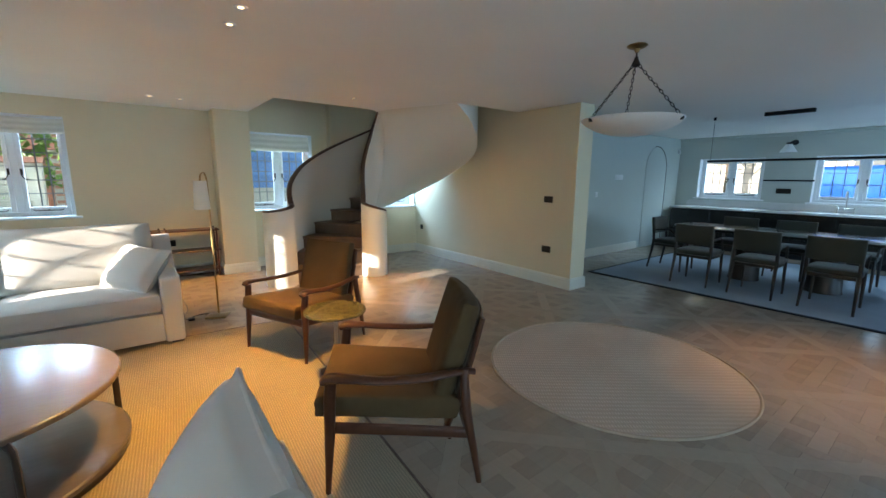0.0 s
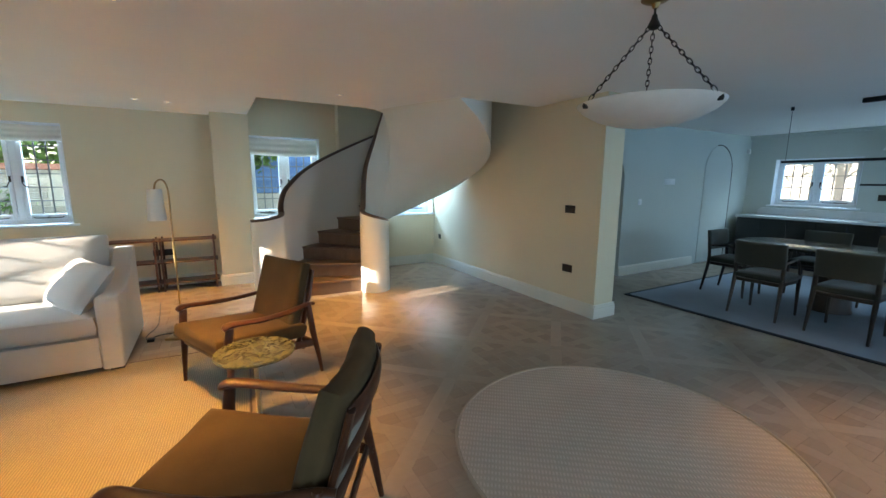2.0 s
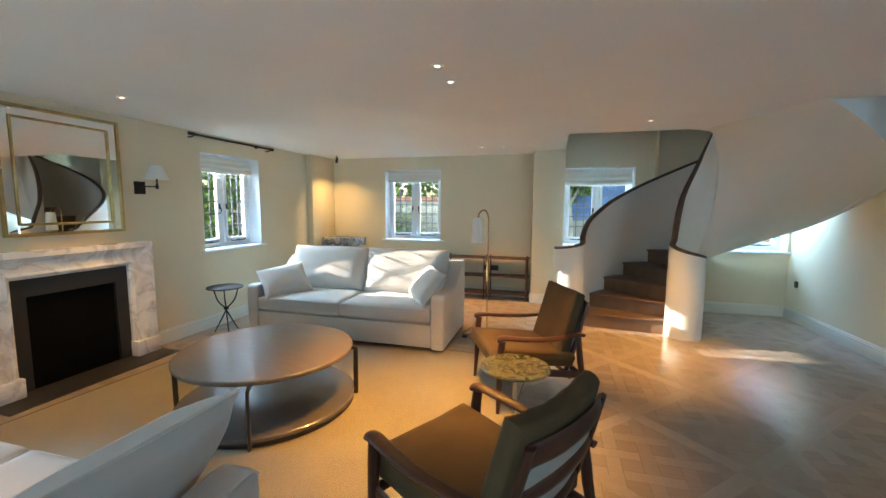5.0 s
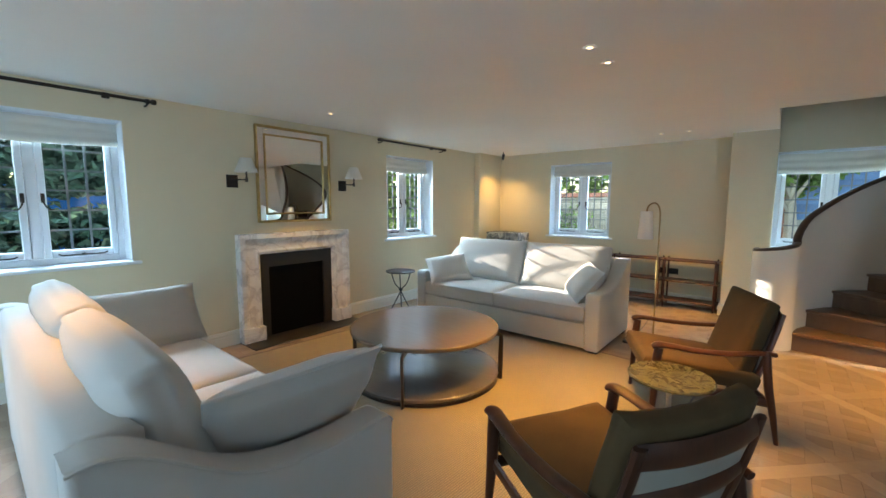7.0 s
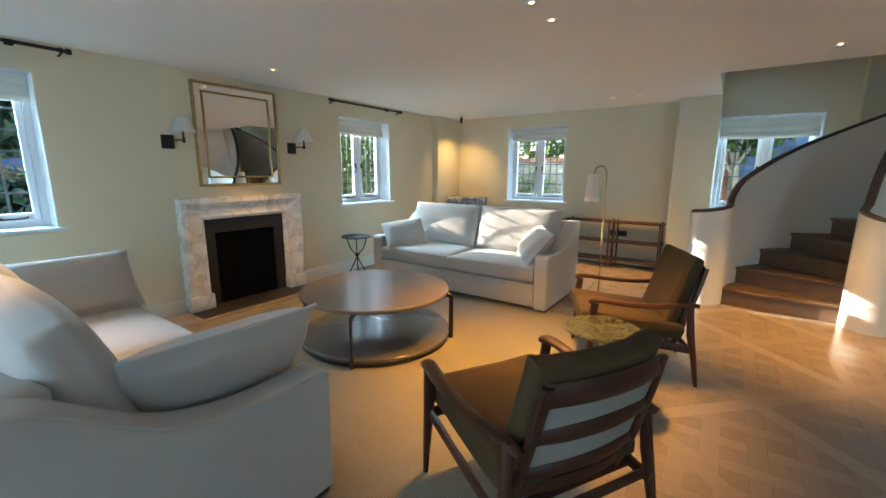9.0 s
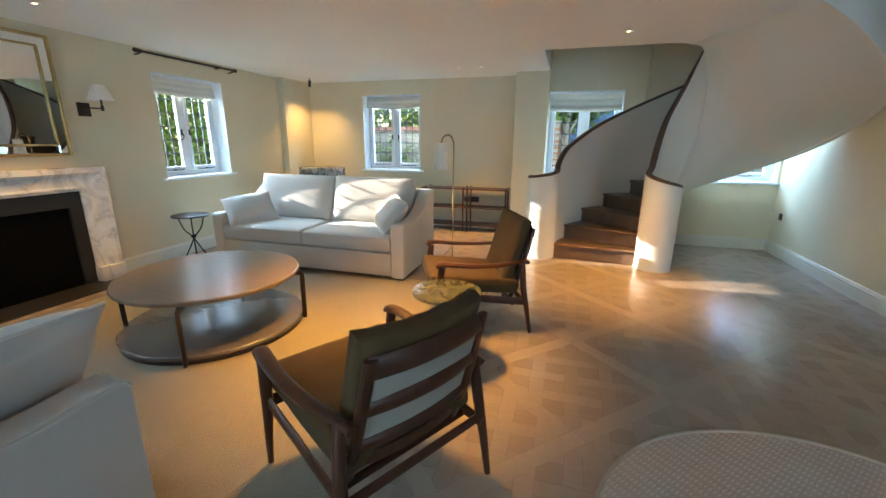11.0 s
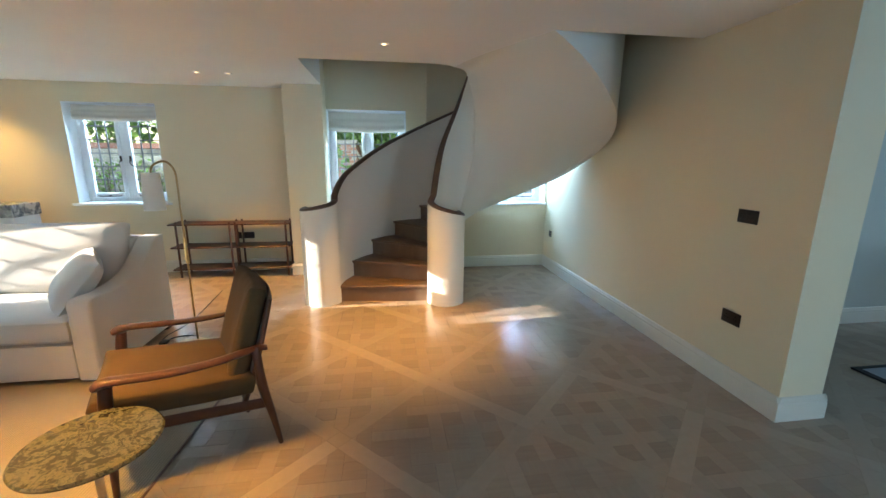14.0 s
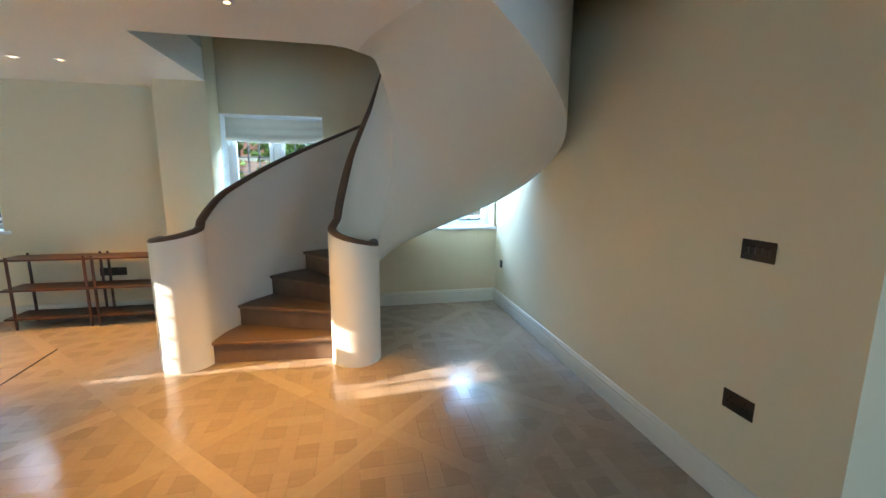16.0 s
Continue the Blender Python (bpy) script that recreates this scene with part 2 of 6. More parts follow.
M["steel"] = material("brushed_steel", (0.5, 0.48, 0.45), rough=0.3, metal=1.0, fine=60)
M["table_wood"] = parquet_oak("table_oak", (0.23, 0.165, 0.118), (0.185, 0.13, 0.092), (1, 8, 1), 0.0, 0.27, 0.15)
M["table_low"] = parquet_oak("smoked_oak", (0.14, 0.118, 0.102), (0.11, 0.092, 0.08), (1, 8, 1), 0.0, 0.22, 0.6)
M["dark_wood"] = material("black_stained_oak", (0.02, 0.016, 0.013), rough=0.16, second=(0.012, 0.010, 0.008), scale=5, fine=50, stretch=(5, 1, 1), bump=0.1, coat=0.2)
M["sisal"] = woven("sisal", (0.46, 0.375, 0.26), (0.39, 0.315, 0.215), 22, 75, low=0.66)
M["jute"] = woven("jute_rug", (0.68, 0.535, 0.42), (0.56, 0.435, 0.335), 7, 17, bump=0.5, dist=0.005, low=0.86)
M["jute_edge"] = material("jute_braid", (0.46, 0.36, 0.265), rough=0.95, bump=0.6, fine=120, spec=0.15)
M["carpet"] = material("blue_grey_carpet", (0.36, 0.405, 0.46), rough=1.0, vary=0.2, scale=2.0, fine=260, bump=0.5, spec=0.1)
M["carpet_edge"] = material("dark_binding", (0.02, 0.02, 0.024), rough=0.9, bump=0.3)
M["grey_fabric"] = material("sage_upholstery", (0.05, 0.05, 0.039), rough=0.9, vary=0.15, fine=320, bump=0.3, sheen=0.3, spec=0.2)
M["chair_wood"] = material("walnut_dark", (0.032, 0.02, 0.013), rough=0.4, second=(0.02, 0.012, 0.008), fine=60)
M["white_marble"] = marble("white_marble", (0.82, 0.805, 0.78), (0.62, 0.59, 0.575), scale=2.6, rough=0.28, sharp=(0.485, 0.525))
M["green_marble"] = marble("green_marble", (0.045, 0.043, 0.026), (0.13, 0.118, 0.06), scale=10, rough=0.12, sharp=(0.47, 0.545))
M["blue_marble"] = marble("veined_stone", (0.55, 0.54, 0.50), (0.10, 0.11, 0.13), scale=4.0, rough=0.25, sharp=(0.44, 0.56))
M["worktop"] = material("pale_quartz", (0.66, 0.66, 0.64), rough=0.2, vary=0.05)
M["shade"] = sheer("lamp_shade_cloth", (0.90, 0.87, 0.80), 0.4)
M["blind"] = material("blind_linen", (0.74, 0.71, 0.62), rough=0.95, vary=0.05, scale=4, fine=300, bump=0.3, spec=0.15)
M["alabaster"] = material("alabaster", (0.80, 0.77, 0.72), rough=0.35, vary=0.10, scale=5, fine=30, bump=0.02)
M["glass"] = glass("window_glass")
M["lead"] = material("lead_came", (0.17, 0.175, 0.18), rough=0.5, metal=0.2)
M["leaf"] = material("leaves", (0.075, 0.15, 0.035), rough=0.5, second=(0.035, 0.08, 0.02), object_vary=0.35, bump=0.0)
# lighter copy of the leaf green, sunlight mixed into the colour
M["leaf_sunlit"] = material("sunlit_leaves", (0.20, 0.32, 0.08), rough=0.5, second=(0.11, 0.20, 0.05), object_vary=0.35, bump=0.0)
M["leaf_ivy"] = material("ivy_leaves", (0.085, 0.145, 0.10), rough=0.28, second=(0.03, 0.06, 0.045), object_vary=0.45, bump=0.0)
for key in ("leaf", "leaf_sunlit", "leaf_ivy"):
    nt = M[key].node_tree
    tl, mx = nt.nodes.new("ShaderNodeBsdfTranslucent"), nt.nodes.new("ShaderNodeMixShader")
    b = nt.nodes["Principled BSDF"]
    nt.links.new(b.inputs["Base Color"].links[0].from_socket, tl.inputs[0])
    mx.inputs[0].default_value = 0.6
    nt.links.new(b.outputs[0], mx.inputs[1])
    nt.links.new(tl.outputs[0], mx.inputs[2])
    nt.links.new(mx.outputs[0], nt.nodes["Material Output"].inputs[0])
M["bark"] = material("bark", (0.09, 0.065, 0.045), rough=0.9, bump=0.8, fine=30)
M["brick"] = material("red_brick", (0.42, 0.20, 0.14), rough=0.85, vary=0.3, object_vary=0.22, fine=60, bump=0.4)
M["stone"] = material("garden_stone", (0.40, 0.36, 0.31), rough=0.9, second=(0.28, 0.245, 0.21), object_vary=0.25, fine=50, bump=0.5)
# pale bark, with the sun on the trunk put into its colour
M["bark_sunlit"] = material("pale_sunlit_bark", (0.55, 0.50, 0.42), rough=0.85, second=(0.38, 0.33, 0.27), bump=0.5, fine=30)
M["mortar"] = material("mortar", (0.42, 0.38, 0.33), rough=0.95)
M["board"] = material("blue_boards", (0.13, 0.24, 0.50), rough=0.6, vary=0.3, object_vary=0.15, bump=0.3)
M["roof"] = material("clay_roof", (0.22, 0.10, 0.07), rough=0.85, vary=0.3, object_vary=0.25, bump=0.4)
M["grass"] = material("grass", (0.06, 0.11, 0.025), rough=0.9, second=(0.10, 0.11, 0.04), scale=0.8, bump=0.8, fine=25)
M["paving"] = material("gravel", (0.36, 0.33, 0.28), rough=0.9, vary=0.3, scale=1.0, bump=0.8, fine=40)
M["car_blue"] = material("blue_car_paint", (0.03, 0.20, 0.75), rough=0.2, metal=0.2, vary=0.05, bump=0.0, coat=1.0)
M["car_glass"] = material("dark_car_glass", (0.03, 0.035, 0.04), rough=0.05, bump=0.0)
M["tyre"] = material("tyre_rubber", (0.02, 0.02, 0.02), rough=0.8)
M["mirror"] = material("mirror_silver", (0.88, 0.88, 0.87), metal=1.0, vary=0.01, bump=0.0)
silver = M["mirror"].node_tree
silver.links.remove(silver.nodes["Principled BSDF"].inputs["Roughness"].links[0])
silver.nodes["Principled BSDF"].inputs["Roughness"].default_value = 0.01
M["lit"] = glow("lit_lamp", (1.0, 0.66, 0.30), 2.0)
M["plastic_white"] = material("white_plastic", (0.75, 0.75, 0.73), rough=0.4, vary=0.03)

# ---------------------------------------------------------------- mesh helpers


def part(name, bm, mat, parent=None, label="", smooth=True, angle=35):
    """One mesh object from a bmesh, under a thing or a part."""
    me = bpy.data.meshes.new(name)
    bm.normal_update()
    if smooth:
        lim = math.cos(radians(angle))
        for f in bm.faces:
            f.smooth = True
        for e in bm.edges:
            if len(e.link_faces) == 2 and e.link_faces[0].normal.dot(e.link_faces[1].normal) < lim:
                e.smooth = False
    bm.to_mesh(me)
    bm.free()
    me.materials.append(M[mat] if isinstance(mat, str) else mat)
    ob = new(name, me)
    if parent is not None:
        ob.parent = parent
    if label:
        ob["label"] = label
    return ob


def thing(name, label, category, m=None, group=""):
    ob = new(name)
    ob.empty_display_size = 0.1
    if m is not None:
        ob.matrix_world = m
    return tagged(ob, label, category, group)


def structure(ob, label, category=""):
    return tagged(ob, label, category or "structure", kind="structure")


def box(bm, x0, x1, y0, y1, z0, z1, bevel=0.0, seg=2, m=None):
    vs = bmesh.ops.create_cube(bm, size=1.0)["verts"]
    for v in vs:
        v.co = Vector((x0 if v.co.x < 0 else x1, y0 if v.co.y < 0 else y1, z0 if v.co.z < 0 else z1))
    if bevel:
        es = list({e for v in vs for e in v.link_edges})
        out = bmesh.ops.bevel(bm, geom=es, offset=bevel, segments=seg, profile=0.5, affect="EDGES")
        vs = [v for v in out["verts"]]
    if m is not None:
        bmesh.ops.transform(bm, matrix=m, verts=list({v for v in vs}))
    return bm


def B(*a, **k):
    return box(bmesh.new(), *a, **k)


def lathe(bm, profile, n=32, at=(0, 0, 0)):
    """Turn a profile of (radius, z) round the upright axis."""
    rings = []
    for r, z in profile:
        if r < 1e-5:
            rings.append([bm.verts.new((at[0], at[1], at[2] + z))])
        else:
            rings.append([bm.verts.new((at[0] + r * math.cos(2 * math.pi * i / n), at[1] + r * math.sin(2 * math.pi * i / n), at[2] + z)) for i in range(n)])
    for a, b in zip(rings, rings[1:]):
        for i in range(n):
            j = (i + 1) % n
            if len(a) == 1 and len(b) == 1:
                continue
            if len(a) == 1:
                bm.faces.new((a[0], b[j], b[i]))
            elif len(b) == 1:
                bm.faces.new((a[i], a[j], b[0]))
            else:
                bm.faces.new((a[i], a[j], b[j], b[i]))
    bmesh.ops.recalc_face_normals(bm, faces=bm.faces)
    return bm


def sweep(bm, pts, radii, n=10, wide=1.0, up=(0, 0, 1), closed=False):
    """A bar along points, with its own radius at each; wide: how much wider than high."""
    pts = [Vector(p) for p in pts]
    if not isinstance(radii, (list, tuple)):
        radii = [radii] * len(pts)
    rings = []
    for i, p in enumerate(pts):
        a = pts[(i - 1) % len(pts)] if closed or i > 0 else p
        b = pts[(i + 1) % len(pts)] if closed or i < len(pts) - 1 else p
        d = (b - a).normalized()
        u = Vector(up)
        if abs(d.dot(u)) > 0.97:
            u = Vector((0, 1, 0)) if abs(d.y) < 0.9 else Vector((1, 0, 0))
        s = d.cross(u).normalized()
        w = s.cross(d).normalized()
        r = radii[i]
        rw, rh = r if isinstance(r, tuple) else (r * wide, r)
        rings.append([bm.verts.new(p + s * rw * math.cos(2 * math.pi * k / n) + w * rh * math.sin(2 * math.pi * k / n)) for k in range(n)])
    pairs = list(zip(rings, rings[1:])) + ([(rings[-1], rings[0])] if closed else [])
    for a, b in pairs:
        for k in range(n):
            bm.faces.new((a[k], a[(k + 1) % n], b[(k + 1) % n], b[k]))
    if not closed:
        bm.faces.new(list(reversed(rings[0])))
        bm.faces.new(rings[-1])
    bmesh.ops.recalc_face_normals(bm, faces=bm.faces)
    return bm


def spline(ctrl, n=8):
    """Points of a smooth curve through the control points."""
    c = [Vector(p) for p in ctrl]
    c = [2 * c[0] - c[1], *c, 2 * c[-1] - c[-2]]
    out = []
    for i in range(1, len(c) - 2):
        for k in range(n):
            t = k / n
            p0, p1, p2, p3 = c[i - 1 : i + 3]
            out.append(0.5 * (2 * p1 + (p2 - p0) * t + (2 * p0 - 5 * p1 + 4 * p2 - p3) * t * t + (3 * p1 - p0 - 3 * p2 + p3) * t**3))
    out.append(c[-2])
    return out


def extrude_profile(bm, pts, axis, a, b, bevel=0.0, seg=3):
    """A flat outline (two coordinates) given thickness along an axis from a to b."""
    def put(p, v):
        return {"x": (v, p[0], p[1]), "y": (p[0], v, p[1]), "z": (p[0], p[1], v)}[axis]
    lo = [bm.verts.new(put(p, a)) for p in pts]
    hi = [bm.verts.new(put(p, b)) for p in pts]
    f1, f2 = bm.faces.new(lo), bm.faces.new(list(reversed(hi)))
    for i in range(len(pts)):
        j = (i + 1) % len(pts)
        bm.faces.new((lo[j], lo[i], hi[i], hi[j]))
    bmesh.ops.recalc_face_normals(bm, faces=bm.faces)
    if bevel:
        es = list({e for f in (f1, f2) for e in f.edges})
        bmesh.ops.bevel(bm, geom=es, offset=bevel, segments=seg, profile=0.5, affect="EDGES")
    return bm


def cushion(w, d, h, edge=0.35, crown=0.5, n=18, seed=0, pinch=0.0, sag=0.0):
    """A stuffed cushion, w by d by h: edge is the height of its side as a part of h, pinch draws its sides in between the corners."""
    bm = bmesh.new()
    bmesh.ops.create_cube(bm, size=2.0)
    bmesh.ops.subdivide_edges(bm, edges=list(bm.edges), cuts=n - 1, use_grid_fill=True)
    for v in bm.verts:
        x, y, z = v.co
        ex, ey = 1 - abs(x) ** 3.5, 1 - abs(y) ** 3.5
        full = max(0.0, ex * ey) ** crown
        top = abs(z) * (edge + (1 - edge) * full)
        round_in = 1 - 0.035 * (abs(z) ** 4) * (1 - full)
        px = 1 - pinch * (1 - y * y) * abs(x) ** 3
        py = 1 - pinch * (1 - x * x) * abs(y) ** 3
        wob = noise.noise(Vector((x * 1.7 + seed * 7.1, y * 1.7, z * 1.3 + seed))) * 0.06
        rip = noise.noise(Vector((x * 4.5 + seed * 3.3, y * 4.5, seed))) * 0.02
        v.co = Vector((x * w / 2 * px * round_in * (1 + wob * 0.3), y * d / 2 * py * round_in * (1 + wob * 0.3), math.copysign(top, z) * h / 2 * (1 + wob + rip) - sag * (1 - x * x) * (1 - y * y)))
    return bm


def move(bm, m):
    bmesh.ops.transform(bm, matrix=m, verts=list(bm.verts))
    return bm

# ---------------------------------------------------------------- structure
WX, EX, EX2, NY, NY2 = -2.235, 5.15, 5.455, 7.15, 6.97
SOUTH, FAR_X, DIN_Y = -2.6, 11.0, 4.47


def wall(name, axis, lo, hi, a, b, z0, z1, openings, mat, label):
    """A wall between lo and hi across, from a to b along an axis, with openings (from, to, bottom, top) right through it."""
    cuts = sorted({a, b, *(v for o in openings for v in o[:2])})
    bm = bmesh.new()
    for s, e in zip(cuts, cuts[1:]):
        mid = (s + e) / 2
        holes = sorted((o[2], o[3]) for o in openings if o[0] < mid < o[1])
        levels, z = [], z0
        for h0, h1 in holes:
            if h0 > z:
                levels.append((z, h0))
            z = h1
        if z < z1:
            levels.append((z, z1))
        for l0, l1 in levels:
            if axis == "x":
                box(bm, s, e, lo, hi, l0, l1)
            else:
                box(bm, lo, hi, s, e, l0, l1)
    bmesh.ops.remove_doubles(bm, verts=list(bm.verts), dist=1e-5)
    return structure(part(name, bm, mat, smooth=False), label, "wall")


W0 = (0.08, 1.225, 0.985, 2.19)
W1 = (4.245, 5.255, 0.985, 2.19)
W2 = (-1.078, -0.02, 0.945, 2.19)
W3 = (2.067, 3.13, 0.93, 2.174)
W4 = (4.08, 5.12, 0.93, 2.174)
W5 = (2.80, 4.02, 1.09, 1.95)
W6 = (0.70, 2.02, 1.07, 1.95)
SD = (-1.1, 1.6, 0.0, 2.25)
SD2 = (6.5, 9.9, 0.0, 2.25)

wall("wall_west", "y", WX - 0.32, WX, SOUTH - 0.3, NY + 0.32, 0, 2.62, [W0, W1], "wall", "stone-coloured painted plaster wall with two windows")
wall("wall_north", "x", NY, NY + 0.32, WX, 3.4, 0, 5.2, [W2, W3], "wall", "stone-coloured painted plaster wall with two windows")
wall("wall_north_2", "x", NY2, NY + 0.32, 3.4, EX2, 0, 5.2, [W4], "wall", "painted plaster wall behind the curved stair")
wall("wall_east", "y", EX, EX2, 3.218, NY2, 0, 5.2, [], "wall", "painted plaster wall with metal switches")
wall("wall_dining_east", "y", FAR_X, FAR_X + 0.32, SOUTH - 0.3, DIN_Y + 0.32, 0, 2.62, [W5, W6], "wall_cool", "cool grey painted wall above the kitchen worktop")
wall("wall_south", "x", SOUTH - 0.3, SOUTH, WX, FAR_X, 0, 2.62, [SD, SD2], "wall", "painted wall with glazed doors to the garden")
structure(part("wall_pier", B(1.60, 2.071, 6.80, NY - 0.001, 0, 5.2, 0.006), "wall"), "painted plaster pier beside the stair", "wall")
structure(part("wall_boxing", B(WX + 0.001, -2.12, 6.42, NY - 0.001, 0, 2.62, 0.006), "wall"), "painted boxed-in corner pier", "wall")

# dining room's north wall, with an open arched passage and a closed arched door
bm = bmesh.new()


def arch_outline(x0, x1, top, n=14):
    r = (x1 - x0) / 2
    return [((x0 + x1) / 2 - r * math.cos(math.pi * i / n), top - r + r * math.sin(math.pi * i / n)) for i in range(n + 1)]


def arched_wall(bm, a, b, x0, x1, top, y0, y1, z1):
    box(bm, a, x0, y0, y1, 0, z1)
    box(bm, x1, b, y0, y1, 0, z1)
    pts = arch_outline(x0, x1, top)
    for p, q in zip(pts, pts[1:]):
        lo = [bm.verts.new((p[0], y, p[1])) for y in (y0, y1)] + [bm.verts.new((q[0], y, q[1])) for y in (y1, y0)]
        hi = [bm.verts.new((v.co.x, v.co.y, z1)) for v in lo]
        for f in ((lo[0], lo[3], hi[3], hi[0]), (lo[1], hi[1], hi[2], lo[2]), (lo[0], lo[1], lo[2], lo[3]), (hi[3], hi[2], hi[1], hi[0])):
            bm.faces.new(f)
    bmesh.ops.remove_doubles(bm, verts=list(bm.verts), dist=1e-5)
    bmesh.ops.recalc_face_normals(bm, faces=bm.faces)


arched_wall(bm, EX2, FAR_X, 6.12, 7.2, 2.06, DIN_Y, DIN_Y + 0.25, 2.62)
structure(part("wall_dining_north", bm, "wall_cool", smooth=False), "cool grey plaster wall with an arched opening", "wall")
# the passage beyond the arch
bm = bmesh.new()
box(bm, 5.56, 5.62, DIN_Y + 0.25, 6.6, 0, 2.62)
box(bm, 7.5, 7.6, DIN_Y + 0.25, 6.6, 0, 2.62)
box(bm, 5.56, 7.6, 6.6, 6.7, 0, 2.62)
structure(part("wall_passage", bm, "wall_cool", smooth=False), "dim passage walls beyond the arched opening", "wall")
# jib door
bm = extrude_profile(bmesh.new(), [(9.42, 0.02), (10.345, 0.02), *reversed(arch_outline(9.42, 10.345, 2.185))], "y", DIN_Y - 0.012, DIN_Y - 0.002, 0.003)
door = structure(part("door_1", bm, "wall_cool"), "closed arched flush door painted like the wall", "door")
# shade of the door's right-hand gap, drawn as a thin dark bar
bm = bmesh.new()
rim = [Vector((x, DIN_Y - 0.006, z)) for x, z in arch_outline(9.40, 10.36, 2.20)[6:]] + [Vector((10.36, DIN_Y - 0.006, 0.0))]
sweep(bm, rim, 0.008, 6, up=(0, 1, 0))
part("door_gap", bm, "bronze", door, "dark strip standing for the shaded door gap")

structure(part("floor", B(WX - 0.3, FAR_X + 0.3, SOUTH - 0.3, NY + 0.3, -0.2, -0.006), "joint", smooth=False), "oak parquet floor in large lattice panels", "floor")

# ceiling with the stair's opening cut out of it
SC = Vector((3.74, 5.60))


def ease(v, table):
    """Smooth interpolation in a table of (position, value)."""
    for (a, p), (b, q) in zip(table, table[1:]):
        if v <= b:
            k = min(1.0, max(0.0, (v - a) / (b - a)))
            return p + (q - p) * k * k * (3 - 2 * k)
    return table[-1][1]


PI = math.pi
R_OUT = [(-0.3, 0.07), (0.05, 0.06), (0.6, 0.0), (2.7, 0.0), (3.5, -0.05), (4.52, 0.0), (6.0, 0.06)]
TOP_PHI = 4.52
SOFFIT = [(-1.0, -0.94), (0.0, -0.32), (1.0, 0.30), (2.0, 0.92), (2.5, 1.23), (3.1, 1.61), (3.6, 1.84), (4.0, 2.04), (4.28, 2.24), (TOP_PHI, CEIL), (5.0, CEIL + 0.36)]
WELL = [(3.30, 5.62), (3.42, 5.87), (3.66, 5.99), (3.84, 5.93), (3.87, 5.80), (3.76, 5.64), (3.52, 5.49), (3.36, 5.43)]


def outer(phi, off=0.0):
    """The outer line of the flight, by the angle turned from its foot."""
    r, th = ease(phi, R_OUT) + off, PI - phi
    return SC.x + (1.345 + r) * math.cos(th), SC.y + (1.275 + r) * math.sin(th)


def inner(phi, off=0.0):
    """The line of the narrow well; off: away from its middle."""
    k = min(6.999, max(0.0, phi / (PI / 4)))
    i, t = int(k), k - int(k)
    q = [Vector(WELL[min(7, max(0, j))]) for j in (i - 1, i, i + 1, i + 2)]
    p = 0.5 * (2 * q[1] + (q[2] - q[0]) * t + (2 * q[0] - 5 * q[1] + 4 * q[2] - q[3]) * t * t + (3 * q[1] - q[0] - 3 * q[2] + q[3]) * t**3)
    if off:
        p = p + (p - Vector((3.6, 5.72))).normalized() * off
    return p.x, p.y


def soffit_z(phi):
    """Height of the underside along the outer edge: a smooth curve through SOFFIT."""
    i = max(0, min(len(SOFFIT) - 2, sum(1 for p, z in SOFFIT[1:-1] if p <= phi)))
    (p0, z0), (p1, z1) = SOFFIT[i], SOFFIT[i + 1]
    def slope(j):
        a, b = SOFFIT[max(0, j - 1)], SOFFIT[min(len(SOFFIT) - 1, j + 1)]
        return (b[1] - a[1]) / (b[0] - a[0])
    h = p1 - p0
    t = (phi - p0) / h
    return (2 * t**3 - 3 * t * t + 1) * z0 + (t**3 - 2 * t * t + t) * h * slope(i) + (3 * t * t - 2 * t**3) * z1 + (t**3 - t * t) * h * slope(i + 1)


def under(phi, k):
    """Height of the underside at a part k of the way from the well to the outer edge: it turns up into the well's side and runs out into the ceiling."""
    lift = 0.34 * ease(phi, [(0.9, 0.0), (2.2, 1.0)]) * max(0.0, 1 - k / 0.42) ** 2
    soft = 0.05 * (1 - k) + 0.0008
    gap = (CEIL - soffit_z(phi) - lift) / soft
    return CEIL - soft * (gap if gap > 30 else math.log1p(math.exp(gap)))


def under_end(k):
    """The angle at which the underside has run out into the ceiling."""
    return TOP_PHI + 0.26 * (1 - k) ** 1.5


def under_xy(phi, k):
    a, b = inner(phi, -0.07), outer(phi, 0.085)
    return a[0] + (b[0] - a[0]) * k, a[1] + (b[1] - a[1]) * k


hole = [(2.067, NY), (2.067, 5.43), (3.34, 5.43)]
hole += [inner(p, -0.02) for p in (5.35, 5.2, 5.05, 4.92)]
hole += [under_xy(under_end(k / 16), k / 16) for k in range(17)]
hole += [(EX, 4.27), (EX, NY)]
bm = bmesh.new()
outline = [(WX, SOUTH), (EX, SOUTH), (EX, 4.27), *reversed(hole[3:-2]), (3.34, 5.43), (2.067, 5.43), (2.067, NY), (WX, NY)]
vs = [bm.verts.new((x, y, CEIL)) for x, y in outline]
es = [bm.edges.new((vs[i], vs[(i + 1) % len(vs)])) for i in range(len(vs))]
bmesh.ops.triangle_fill(bm, edges=es, use_beauty=True)
ret = bmesh.ops.extrude_face_region(bm, geom=list(bm.faces))
for v in ret["geom"]:
    if isinstance(v, bmesh.types.BMVert):
        v.co.z = CEIL + 0.3
bmesh.ops.recalc_face_normals(bm, faces=bm.faces)
structure(part("ceiling", bm, "ceiling", smooth=False), "plain painted ceiling with a curved stair opening", "ceiling")
structure(part("ceiling_dining", B(EX, FAR_X + 0.3, SOUTH - 0.3, 3.218, CEIL, CEIL + 0.3), "ceiling", smooth=False), "plain painted ceiling above the dining table", "ceiling")
